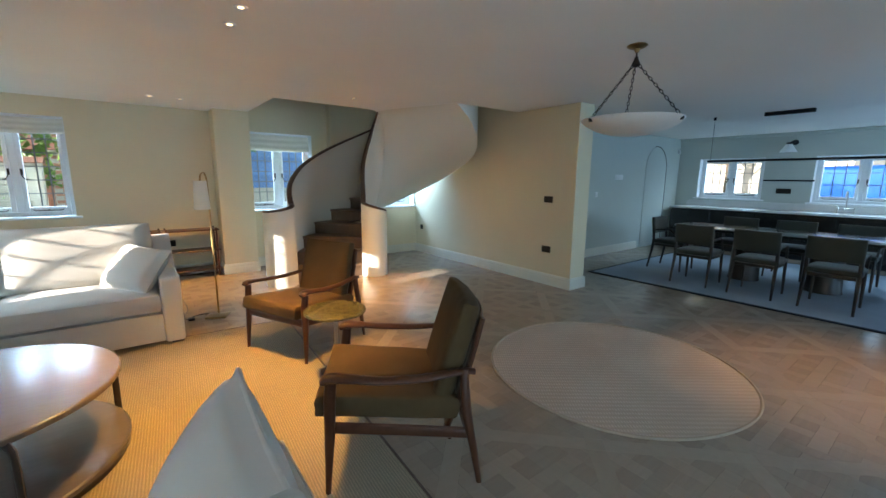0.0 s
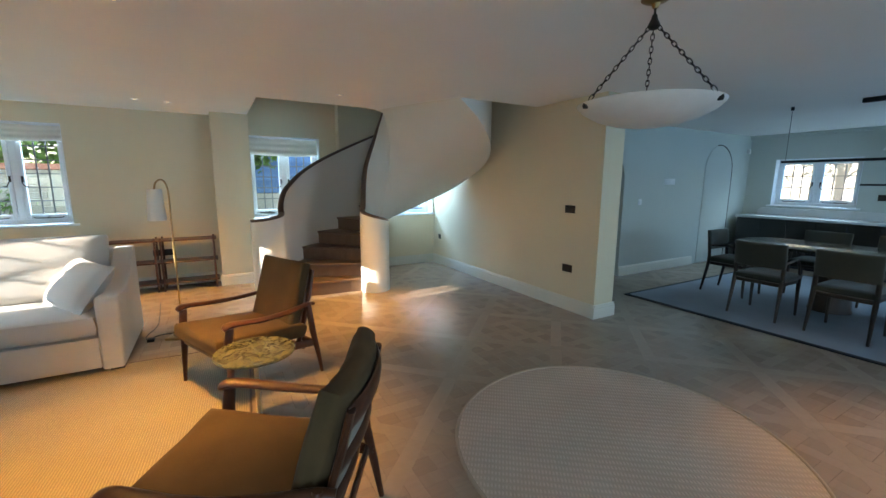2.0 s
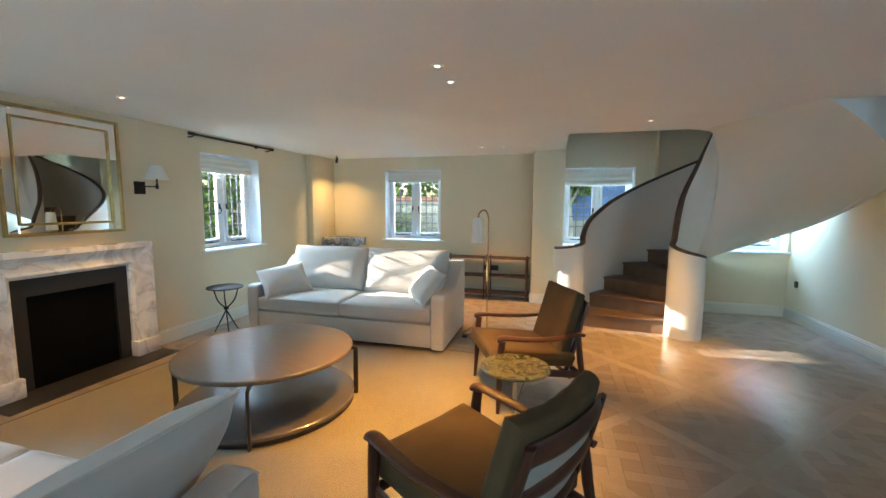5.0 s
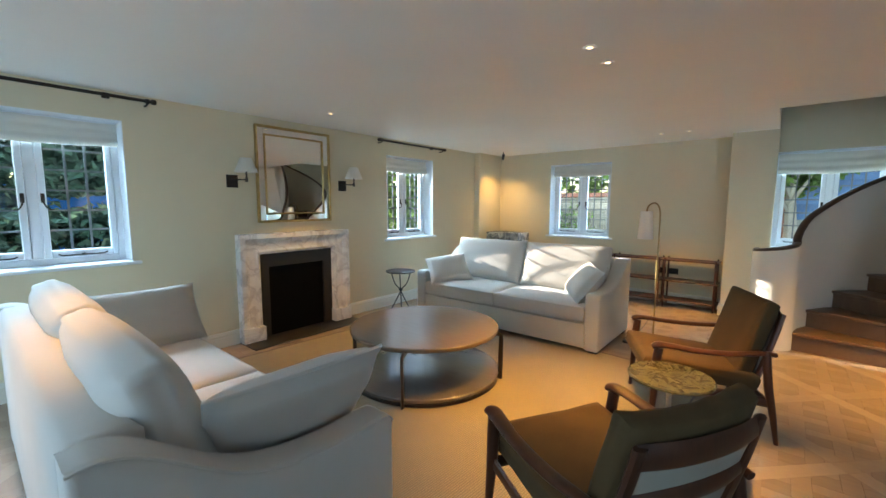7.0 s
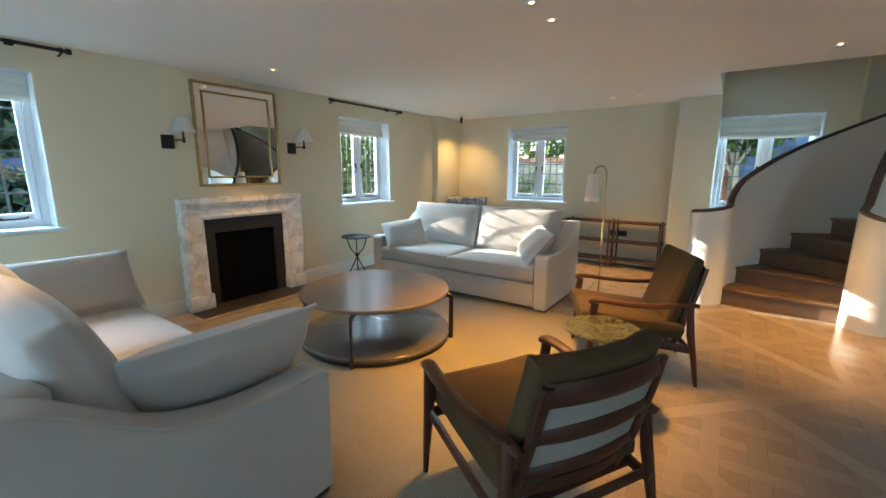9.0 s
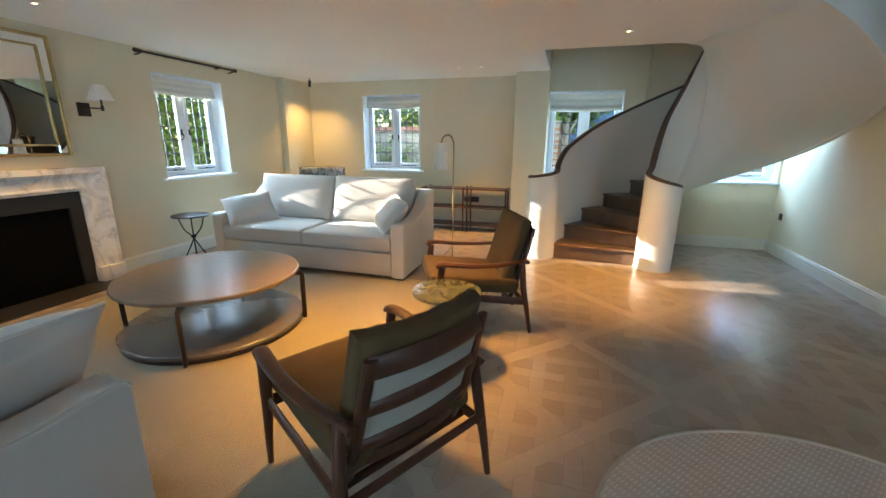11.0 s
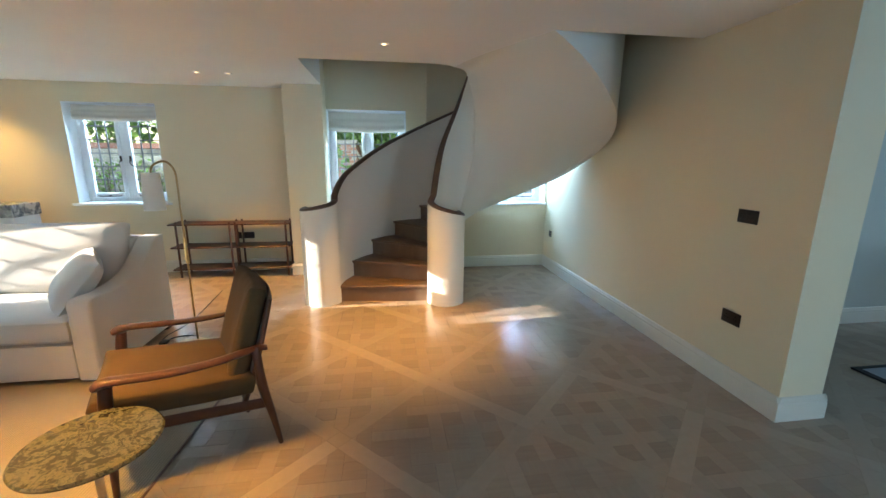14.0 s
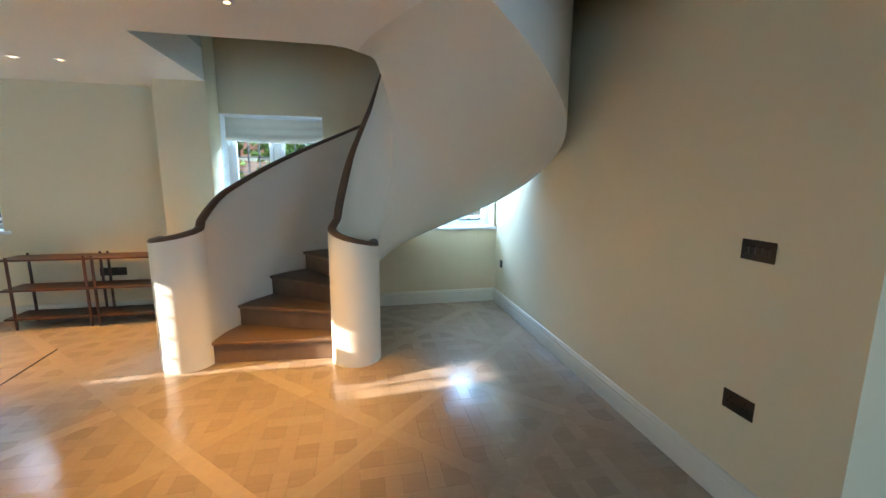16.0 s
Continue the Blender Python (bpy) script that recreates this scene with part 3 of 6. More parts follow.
structure(part("ceiling_dining_2", B(EX2, FAR_X + 0.3, 3.218, 6.7, CEIL, CEIL + 0.3), "ceiling", smooth=False), "plain painted ceiling of the dining room", "ceiling")
structure(part("ceiling_upper", B(0, EX2 + 0.2, 3.0, NY + 0.3, 5.2, 5.4), "ceiling", smooth=False), "plain ceiling of the upper landing", "ceiling")
bm = bmesh.new()
box(bm, 0.6, 0.7, 3.2, NY, CEIL + 0.3, 5.2)
box(bm, 0.6, EX, 3.1, 3.2, CEIL + 0.3, 5.2)
box(bm, 1.95, 2.067, 5.43, 6.80, CEIL + 0.3, 5.2)
structure(part("wall_upper", bm, "wall_cool", smooth=False), "painted walls of the upper landing", "wall")


structure(part("trim", B(FAR_X - 0.06, FAR_X - 0.002, SOUTH + 0.01, DIN_Y - 0.003, CEIL - 0.065, CEIL - 0.003, 0.012, 3), "wall_cool"), "plain rounded cornice along the kitchen wall", "cornice")

# skirting boards: a moulded profile run along straight lengths
SKIRT = [(0, 0), (0.022, 0), (0.022, 0.10), (0.017, 0.112), (0.019, 0.122), (0.012, 0.135), (0.008, 0.15), (0, 0.155)]


def skirting(x0, y0, x1, y1, into):
    a, b, n = Vector((x0, y0, 0)), Vector((x1, y1, 0)), Vector((*into, 0))
    bm = bmesh.new()
    rings = [[bm.verts.new(p + n * (d + 0.001) + Vector((0, 0, z))) for d, z in SKIRT] for p in (a, b)]
    for i in range(len(SKIRT) - 1):
        bm.faces.new((rings[0][i], rings[0][i + 1], rings[1][i + 1], rings[1][i]))
    for r in rings:
        bm.faces.new(r)
    bmesh.ops.recalc_face_normals(bm, faces=bm.faces)
    return structure(part("baseboard", bm, "trim", angle=25), "painted moulded skirting board", "baseboard")


skirting(WX, SOUTH, WX, 2.09, (1, 0))
skirting(WX, 3.49, WX, 6.42, (1, 0))
skirting(WX, 6.42, -2.12, 6.42, (0, -1))
skirting(-2.12, 6.40, -2.12, NY, (1, 0))
skirting(-2.12, NY, 1.60, NY, (0, -1))
skirting(1.60, NY, 1.60, 6.78, (-1, 0))
skirting(1.578, 6.80, 2.09, 6.80, (0, -1))
skirting(2.067, 6.80, 2.067, NY, (1, 0))
skirting(2.067, NY, 3.4, NY, (0, -1))
skirting(3.4, NY2, EX, NY2, (0, -1))
skirting(EX, NY2, EX, 3.196, (-1, 0))
skirting(EX - 0.022, 3.218, EX2 + 0.022, 3.218, (0, -1))
skirting(EX2, 3.196, EX2, DIN_Y, (1, 0))
skirting(EX2, DIN_Y, 6.12, DIN_Y, (0, -1))
skirting(7.2, DIN_Y, 9.28, DIN_Y, (0, -1))

# ---------------------------------------------------------------- curved stair


def hand_outer(phi):
    return 1.15 + 0.62 * phi


def outer_path():
    """Points (x, y, bottom, top) of the outer balustrade's middle line."""
    pts = [(1.975, 5.80, 0.0, 1.0), (1.975, 5.75, 0.0, 1.0)]
    for i in range(15):
        a = PI + PI * i / 14
        pts.append((2.135 + 0.16 * math.cos(a), 5.70 + 0.16 * math.sin(a), 0.0, 1.0 + 0.09 * (i / 14) ** 1.5))
    for i in range(60):
        phi = 0.10 + i * 0.075
        x, y = outer(phi, 0.05)
        pts.append((x, y, max(0.0, soffit_z(phi)), hand_outer(phi) - 0.07 * max(0.0, 1 - (phi - 0.1) / 0.2)))
    return pts


def inner_path():
    pts = [(3.625, 5.74, 0.0, 0.95), (3.625, 5.65, 0.0, 0.95)]
    for i in range(15):
        a = -PI * i / 14
        pts.append((3.46 + 0.165 * math.cos(a), 5.56 + 0.165 * math.sin(a), 0.0, 0.95 + 0.14 * (i / 14) ** 1.3))
    for i in range(54):
        phi = 0.02 + i * 0.08
        x, y = inner(phi, -0.035)
        pts.append((x, y, max(0.0, under(phi, 0.0)), 1.14 + 0.63 * phi))
    return pts


def band(bm, path, thick, close_bottom=True):
    """An upright curved wall along a path of (x, y, bottom, top)."""
    rings = []
    for i, (x, y, z0, z1) in enumerate(path):
        a, b = path[max(0, i - 1)], path[min(len(path) - 1, i + 1)]
        d = Vector((b[0] - a[0], b[1] - a[1], 0)).normalized()
        n = Vector((d.y, -d.x, 0)) * (thick / 2)
        p = Vector((x, y, 0))
        rings.append([bm.verts.new(p + s * n + Vector((0, 0, z))) for s, z in ((1, z0), (1, z1), (-1, z1), (-1, z0))])
    for a, b in zip(rings, rings[1:]):
        for k in range(4):
            bm.faces.new((a[k], a[(k + 1) % 4], b[(k + 1) % 4], b[k]))
    bm.faces.new(rings[0])
    bm.faces.new(list(reversed(rings[-1])))
    bmesh.ops.recalc_face_normals(bm, faces=bm.faces)
    return bm


stair = thing("curved_staircase", "sweeping white plaster staircase with brown wooden steps and handrails", "staircase")
stair["kind"] = "structure"
po, pi_ = outer_path(), inner_path()
part("outer_balustrade", band(bmesh.new(), po, 0.07), "plaster", stair, "smooth white plaster balustrade", angle=50)
part("inner_balustrade", band(bmesh.new(), pi_, 0.07), "plaster", stair, "smooth white plaster balustrade", angle=50)
for name, path in (("outer_handrail", po), ("inner_handrail", pi_)):
    part(name, sweep(bmesh.new(), [(x, y, z1 + 0.012) for x, y, z0, z1 in path], 0.024, 10, wide=1.5), "rail_wood", stair, "polished dark wooden handrail")
bm = bmesh.new()
rows = []
for i in range(91):
    row = []
    for k in range(17):
        last = under_end(k / 16)
        phi = 0.52 + (last - 0.52) * i / 90
        x, y = under_xy(phi, k / 16)
        row.append(bm.verts.new((x, y, under(phi, k / 16) if i < 90 else CEIL - 0.0005)))
    rows.append(row)
for a, b in zip(rows, rows[1:]):
    for k in range(16):
        bm.faces.new((a[k], a[k + 1], b[k + 1], b[k]))
ret = bmesh.ops.extrude_face_region(bm, geom=list(bm.faces))
for v in ret["geom"]:
    if isinstance(v, bmesh.types.BMVert):
        v.co.z += 0.04
bmesh.ops.recalc_face_normals(bm, faces=bm.faces)
part("soffit", bm, "plaster", stair, "smooth white underside of the stair", angle=60)
RISE, TURN_EACH = 0.185, 0.298


def step_line(k):
    phi = 0.05 + k * TURN_EACH
    o = outer(phi, 0.02)
    i = (3.30, 5.58) if k == 0 else inner(phi - 0.05, -0.02)
    return Vector((*o, 0)), Vector((*i, 0))


for k in range(13):
    (o0, i0), (o1, i1) = step_line(k), step_line(k + 1)
    z1 = RISE * (k + 1)
    z0 = max(0.0, soffit_z(0.05 + (k + 1) * TURN_EACH) + 0.03)
    bm = bmesh.new()
    om = Vector((*outer(0.05 + (k + 0.5) * TURN_EACH, 0.02), 0))
    plan = [o0, i0, i1, o1, om]
    low_in = max(z0, under(0.05 + (k + 1) * TURN_EACH, 0.0) + 0.03)
    lo = [bm.verts.new((p.x, p.y, min(z1 - 0.05, low_in if p in (i0, i1) else z0))) for p in plan]
    hi = [bm.verts.new((p.x, p.y, z1 - 0.03)) for p in plan]
    bm.faces.new(lo)
    bm.faces.new(hi)
    for a in range(5):
        bm.faces.new((lo[a], lo[(a + 1) % 5], hi[(a + 1) % 5], hi[a]))
    bmesh.ops.recalc_face_normals(bm, faces=bm.faces)
    step = part("riser", bm, "stair_wood", stair, smooth=False)
    d = (i0 - o0).normalized()
    n = Vector((d.y, -d.x, 0)) * 0.022
    bm = extrude_profile(bmesh.new(), [(p.x, p.y) for p in (o0 + n, i0 + n, i1, o1, om)], "z", z1 - 0.03, z1, 0.008)
    part("tread", bm, "stair_wood", stair)

# ---------------------------------------------------------------- windows


def window(name, w, h, m, cols=3, rows=5, label="white timber casement window with leaded panes", sill=True, depth=0.2, stay=True):
    """A two-light casement. Local: x along the wall, y outwards, z up from the opening's sill; the inner wall face is y = 0."""
    win = structure(thing(name, label, "window", m), label, "window")
    f = 0.055
    bm = bmesh.new()
    for x0, x1, z0, z1 in ((-w / 2, -w / 2 + f, 0, h), (w / 2 - f, w / 2, 0, h), (-w / 2 + f, w / 2 - f, 0, f), (-w / 2 + f, w / 2 - f, h - f, h), (-0.035, 0.035, f, h - f)):
        box(bm, x0, x1, depth, depth + 0.09, z0, z1, 0.004, 1)
    part("window_frame", bm, "white_wood", win)
    if sill:
        bm = B(-w / 2 - 0.06, w / 2 + 0.06, -0.035, 0.0, -0.03, 0.0, 0.008)
        box(bm, -w / 2 + 0.002, w / 2 - 0.002, 0.001, depth, -0.03, 0.002)
        part("window_sill", bm, "white_wood", win)
    bm = bmesh.new()
    for s in (-1, 1):
        box(bm, s * (w / 2 - 0.004) - 0.003, s * (w / 2 - 0.004) + 0.003, 0.001, depth, 0.003, h - 0.001)
    box(bm, -w / 2 + 0.002, w / 2 - 0.002, 0.001, depth, h - 0.007, h - 0.001)
    part("reveal_lining", bm, "white_wood", win, "white painted window reveal")
    cw = (w - 2 * f - 0.07) / 2
    for s in (-1, 1):
        cx = s * (0.035 + cw / 2)
        bm = bmesh.new()
        c = 0.045
        a0, a1, z0, z1 = cx - cw / 2 + 0.002, cx + cw / 2 - 0.002, f + 0.002, h - f - 0.002
        for q in ((a0, a0 + c, z0, z1), (a1 - c, a1, z0, z1), (a0 + c, a1 - c, z0, z0 + c + 0.015), (a0 + c, a1 - c, z1 - c, z1)):
            box(bm, q[0], q[1], depth - 0.012, depth + 0.035, q[2], q[3], 0.005, 1)
        cas = part("casement", bm, "white_wood", win)
        g0, g1, k0, k1 = a0 + c, a1 - c, z0 + c + 0.015, z1 - c
        bm = bmesh.new()
        bm.faces.new([bm.verts.new((x, depth + 0.010, z)) for x, z in ((g0, k0), (g1, k0), (g1, k1), (g0, k1))])
        pane = part("pane", bm, "glass", cas, "clear leaded glass", smooth=False)
        pane.visible_shadow = False
        bm = bmesh.new()
        for i in range(1, cols):
            x = g0 + (g1 - g0) * i / cols
            box(bm, x - 0.0075, x + 0.0075, depth + 0.004, depth + 0.016, k0, k1)
        for i in range(1, rows):
            z = k0 + (k1 - k0) * i / rows
            box(bm, g0, g1, depth + 0.0045, depth + 0.0155, z - 0.0075, z + 0.0075)
        part("lead_bars", bm, "lead", cas, "dark lead glazing bars", smooth=False)
        if stay:
            bm = B(s * 0.058 - 0.012, s * 0.058 + 0.012, depth - 0.024, depth - 0.012, h * 0.42, h * 0.42 + 0.075, 0.003, 1)
            sweep(bm, spline([(s * 0.058, depth - 0.03, h * 0.42 + 0.03), (s * 0.062, depth - 0.05, h * 0.42 - 0.01), (s * 0.085, depth - 0.05, h * 0.42 - 0.05), (s * 0.115, depth - 0.05, h * 0.42 - 0.055)], 4), 0.006, 6)
            part("handle", bm, "bronze", cas, "dark bronze casement handle")
            bm = sweep(bmesh.new(), [(cx - cw * 0.33, depth - 0.022, f + 0.028), (cx - cw * 0.28, depth - 0.028, f + 0.016), (cx + cw * 0.28, depth - 0.028, f + 0.018), (cx + cw * 0.33, depth - 0.022, f + 0.03)], 0.006, 6)
            box(bm, cx - 0.012, cx + 0.012, depth - 0.03, depth - 0.012, f + 0.01, f + 0.03)
            part("stay", bm, "bronze", cas, "dark bronze casement stay")
    return win


def roman_blind(w, h, drop, m, depth=0.2):
    """A gathered cloth blind drawn up to the top of a window."""
    blind = thing("roman_blind", "raised cream linen roman blind in the window", "blind", m, "roman blinds")
    bm = bmesh.new()
    n, k = 36, 14
    rows = []
    for j in range(k + 1):
        t = j / k
        row = []
        for i in range(n + 1):
            x = (-0.5 + i / n) * (w - 0.03)
            sag = 0.02 * math.cos(math.pi * (i / n - 0.5)) * t
            fold = 0.022 * math.sin(t * 3 * PI) * (0.3 + t) + 0.006 * noise.noise(Vector((x * 6, t * 3, w)))
            row.append(bm.verts.new((x, depth - 0.045 - abs(fold) - 0.02 * t, h - 0.01 - drop * t - sag + 0.004 * noise.noise(Vector((x * 9, 0, h))))))
        rows.append(row)
    for a, b in zip(rows, rows[1:]):
        for i in range(n):
            bm.faces.new((a[i], a[i + 1], b[i + 1], b[i]))
    back = bmesh.ops.extrude_face_region(bm, geom=list(bm.faces))["geom"]
    bmesh.ops.translate(bm, verts=[v for v in back if isinstance(v, bmesh.types.BMVert)], vec=(0, 0.008, 0))
    bmesh.ops.recalc_face_normals(bm, faces=bm.faces)
    part("cloth", bm, "blind", blind, angle=70)
    part("headrail", B(-w / 2 + 0.012, w / 2 - 0.012, depth - 0.05, depth - 0.02, h - 0.035, h - 0.009, 0.003, 1), "white_wood", blind, "white headrail")
    return blind


def on_west(o):
    return pose(WX, (o[0] + o[1]) / 2, o[2], 0, 0, 90)


def on_north(o, y):
    return pose((o[0] + o[1]) / 2, y, o[2])


def on_east(o):
    return pose(FAR_X, (o[0] + o[1]) / 2, o[2], 0, 0, -90)


for n, (o, m, rows, drop) in enumerate(((W0, on_west(W0), 6, 0.2), (W1, on_west(W1), 6, 0.2), (W2, on_north(W2, NY), 6, 0.19), (W3, on_north(W3, NY), 6, 0.26), (W4, on_north(W4, NY2), 6, 0.2), (W5, on_east(W5), 3, 0.0), (W6, on_east(W6), 3, 0.0)), 1):
    window(f"window_{n}", o[1] - o[0], o[3] - o[2], m, 3, rows, depth=0.2 if n < 6 else 0.14)
    if drop:
        roman_blind(o[1] - o[0], o[3] - o[2], drop, m)
for n, o in ((8, SD), (9, SD2)):
    window(f"window_{n}", o[1] - o[0], o[3] - o[2], pose((o[0] + o[1]) / 2, SOUTH, 0.0, 0, 0, 180), 3, 4, "glazed garden doors in white frames", sill=False, stay=False)

# daylight above and outside the openings, turned into the rooms
def daylight(name, x, y, nx, ny, w, power):
    lamp = window_light(name, x + nx * 1.05, y + ny * 1.05, 2.75, w, 1.0, (0, 0), power)
    lamp.matrix_world = look((x + nx * 1.05, y + ny * 1.05, 2.75), (x - nx * 1.5, y - ny * 1.5, 1.2))


daylight("daylight_west_1", WX - 0.3, 0.65, -1, 0, 1.2, 140)
daylight("daylight_west_2", WX - 0.3, 4.75, -1, 0, 1.1, 150)
daylight("daylight_north_1", -0.55, NY + 0.3, 0, 1, 1.1, 125)
daylight("daylight_north_2", 2.6, NY + 0.3, 0, 1, 1.1, 125)
window_light("daylight_north_3", 4.55, NY + 0.30, 1.72, 0.9, 0.8, (0, -1), 38, (0.36, 0.62, 1.0))
daylight("daylight_east_1", FAR_X + 0.3, 3.4, 1, 0, 1.2, 66)
daylight("daylight_east_2", FAR_X + 0.3, 1.36, 1, 0, 1.3, 66)
window_light("daylight_south_1", 0.25, SOUTH - 0.26, 1.15, 2.6, 2.1, (0, 1), 26, (0.38, 0.66, 1.0))
window_light("daylight_south_2", 8.2, SOUTH - 0.26, 1.15, 3.3, 2.1, (0, 1), 38, (0.30, 0.60, 1.0))

# ---------------------------------------------------------------- living room: large things
# fireplace
fire = structure(thing("fireplace", "white veined marble fire surround with a black hearth", "fireplace"), "white veined marble fire surround with a black hearth", "fireplace")
FY0, FY1 = 2.10, 3.475
JAMB = 0.225
# section of the moulded surround, from its outer edge inwards: (across, proud)
SURROUND = [(0.0, 0.0), (0.0, 0.112), (0.004, 0.116), (0.050, 0.116), (0.055, 0.112), (0.060, 0.104), (0.072, 0.098), (0.084, 0.084), (0.094, 0.080), (0.175, 0.080), (0.182, 0.088), (0.196, 0.090), (0.206, 0.082), (0.212, 0.070), (0.225, 0.066), (0.225, 0.0)]


def surround(name, ends):
    """A mitred length of the surround; ends: for both ends, a way from (across, proud) to a place."""
    bm = bmesh.new()
    rings = [[bm.verts.new(end(u, v)) for u, v in SURROUND] for end in ends]
    for i in range(len(SURROUND) - 1):
        bm.faces.new((rings[0][i], rings[0][i + 1], rings[1][i + 1], rings[1][i]))
    for r in rings:
        bm.faces.new(r)
    bmesh.ops.recalc_face_normals(bm, faces=bm.faces)
    return part(name, bm, "white_marble", fire, angle=25)


ZT = 1.168
F0, F1 = FY0, FY1
surround("jamb", (lambda u, v: (WX + v, F0 + u, 0.16), lambda u, v: (WX + v, F0 + u, ZT - u)))
surround("jamb", (lambda u, v: (WX + v, F1 - u, 0.16), lambda u, v: (WX + v, F1 - u, ZT - u)))
surround("lintel", (lambda u, v: (WX + v, F0 + u, ZT - u), lambda u, v: (WX + v, F1 - u, ZT - u)))
for y0, y1 in ((F0, F0 + JAMB), (F1 - JAMB, F1)):
    part("plinth_block", B(WX, WX + 0.13, y0 - 0.008, y1 + 0.008, 0, 0.159, 0.006, 2), "white_marble", fire)
I0, I1 = F0 + JAMB, F1 - JAMB
bm = B(WX + 0.004, WX + 0.034, I0, I0 + 0.112, 0, ZT - JAMB)
box(bm, WX + 0.004, WX + 0.034, I1 - 0.112, I1, 0, ZT - JAMB)
box(bm, WX + 0.004, WX + 0.034, I0 + 0.112, I1 - 0.112, 0.79, ZT - JAMB)
part("slip", bm, "slate", fire, "honed black slate slips")
# flat sheet: the firebox's dark depth is painted on, not recessed
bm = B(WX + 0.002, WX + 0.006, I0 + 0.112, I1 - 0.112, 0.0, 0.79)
part("firebox", bm, "recess_dark", fire, "flat black sheet for the dark fire opening", smooth=False)
part("hearth", B(WX + 0.02, -1.86, FY0 - 0.01, FY1 + 0.03, -0.004, 0.006, 0.002, 1), "slate", fire, "flush black slate hearth")

# mirror
mirror = thing("wall_mirror", "rectangular gilt-framed mirror above the marble mantelpiece", "mirror")
MY0, MY1, MZ0, MZ1 = 2.348, 3.27, 1.282, 2.336


def rect_frame(x0, x1, y0, y1, z0, z1, t, bevel=0.004):
    bm = bmesh.new()
    for q in ((y0, y0 + t, z0, z1), (y1 - t, y1, z0, z1), (y0 + t, y1 - t, z0, z0 + t), (y0 + t, y1 - t, z1 - t, z1)):
        box(bm, x0, x1, q[0], q[1], q[2], q[3], bevel, 2)
    return bm


part("outer_frame", rect_frame(WX + 0.002, WX + 0.045, MY0, MY1, MZ0, MZ1, 0.022, 0.006), "gold", mirror, "gilt outer moulding")
part("inner_frame", rect_frame(WX + 0.014, WX + 0.042, MY0 + 0.095, MY1 - 0.095, MZ0 + 0.095, MZ1 - 0.095, 0.013), "gold", mirror, "gilt inner bead")
bm = bmesh.new()
for q in ((MY0 + 0.022, MY0 + 0.095, MZ0 + 0.022, MZ1 - 0.022), (MY1 - 0.095, MY1 - 0.022, MZ0 + 0.022, MZ1 - 0.022), (MY0 + 0.095, MY1 - 0.095, MZ0 + 0.022, MZ0 + 0.095), (MY0 + 0.095, MY1 - 0.095, MZ1 - 0.095, MZ1 - 0.022)):
    box(bm, WX + 0.006, WX + 0.028, *q, 0.006, 1)
part("glass_border", bm, "mirror", mirror, "bevelled mirror strips", smooth=False)
part("mirror_glass", B(WX + 0.008, WX + 0.024, MY0 + 0.109, MY1 - 0.109, MZ0 + 0.109, MZ1 - 0.109), "mirror", mirror, "clear mirror glass", smooth=False)


# sofas
def sofa(m, label):
    """A two-seat sofa. Local: x along it, front towards -y, back at y = 1.0."""
    s = thing("sofa", label, "sofa", m, "pair of sofas")
    w, d = 1.225, 1.022
    arm = [Vector((0.0, 0.03)), Vector((0.0, 0.30)), Vector((0.0, 0.555))] + spline([(0.004, 0.575), (0.03, 0.602), (0.10, 0.604), (0.25, 0.596), (0.42, 0.608), (0.56, 0.642), (0.66, 0.69), (0.755, 0.758), (0.845, 0.826), (0.91, 0.862), (0.97, 0.874), (d, 0.866)], 4) + [Vector((d, 0.03))]
    prof = [(p[0], p[1]) for p in arm]
    for name, a, b in (("arm", -w, -w + 0.15), ("arm", w - 0.15, w)):
        side_arm = part(name, extrude_profile(bmesh.new(), prof, "x", a, b, 0.024, 4), "linen", s, angle=50)
        for x in (a + 0.006, b - 0.006):
            part("seam", sweep(bmesh.new(), [(x, p[0], p[1] - 0.007) for p in prof[3:-1]], 0.0042, 6), "linen", side_arm)
    part("base", B(-w + 0.15, w - 0.15, 0.003, d - 0.1, 0.045, 0.29, 0.006, 2), "linen", s)
    back = [(0.80, 0.05), (d, 0.05), (d, 0.84), (d - 0.03, 0.87), (0.86, 0.87), (0.83, 0.84)]
    part("back", extrude_profile(bmesh.new(), back, "x", -w + 0.15, w - 0.15, 0.02, 3), "linen", s, angle=45)
    cw = (2 * w - 0.30) / 2
    for k, x in enumerate((-cw / 2, cw / 2)):
        seat = part("seat_cushion", move(cushion(cw - 0.008, 0.80, 0.21, edge=0.72, crown=0.6, seed=k + 1), pose(x, 0.40, 0.385)), "linen", s, "plump white seat cushion", angle=60)
        for z in (0.318, 0.452):
            loop = [(x + a * (cw / 2 - 0.006), 0.40 + b * 0.396, z) for a, b in ((-0.9, -1), (0, -1), (0.9, -1), (0.985, -0.985), (1, -0.9), (1, 0.9), (-1, 0.9), (-1, -0.9), (-0.985, -0.985))]
            part("piping", sweep(bmesh.new(), loop, 0.0045, 6, closed=True), "linen", seat)
        part("back_cushion", move(cushion(cw - 0.02, 0.56, 0.255, edge=0.46, crown=0.55, seed=k + 4), pose(x, 0.735, 0.735, 72, 0, 0)), "linen", s, "plump white back cushion", angle=100)
    for x in (-w + 0.06, w - 0.06):
        for y in (0.07, d - 0.07):
            part("foot", B(x - 0.045, x + 0.045, y - 0.045, y + 0.045, 0.0, 0.06, 0.004, 1), "chair_wood", s, "low dark block foot")
    return s


sofa(pose(-0.372, 4.19, 0.0), "white linen two-seat sofa facing the coffee table")
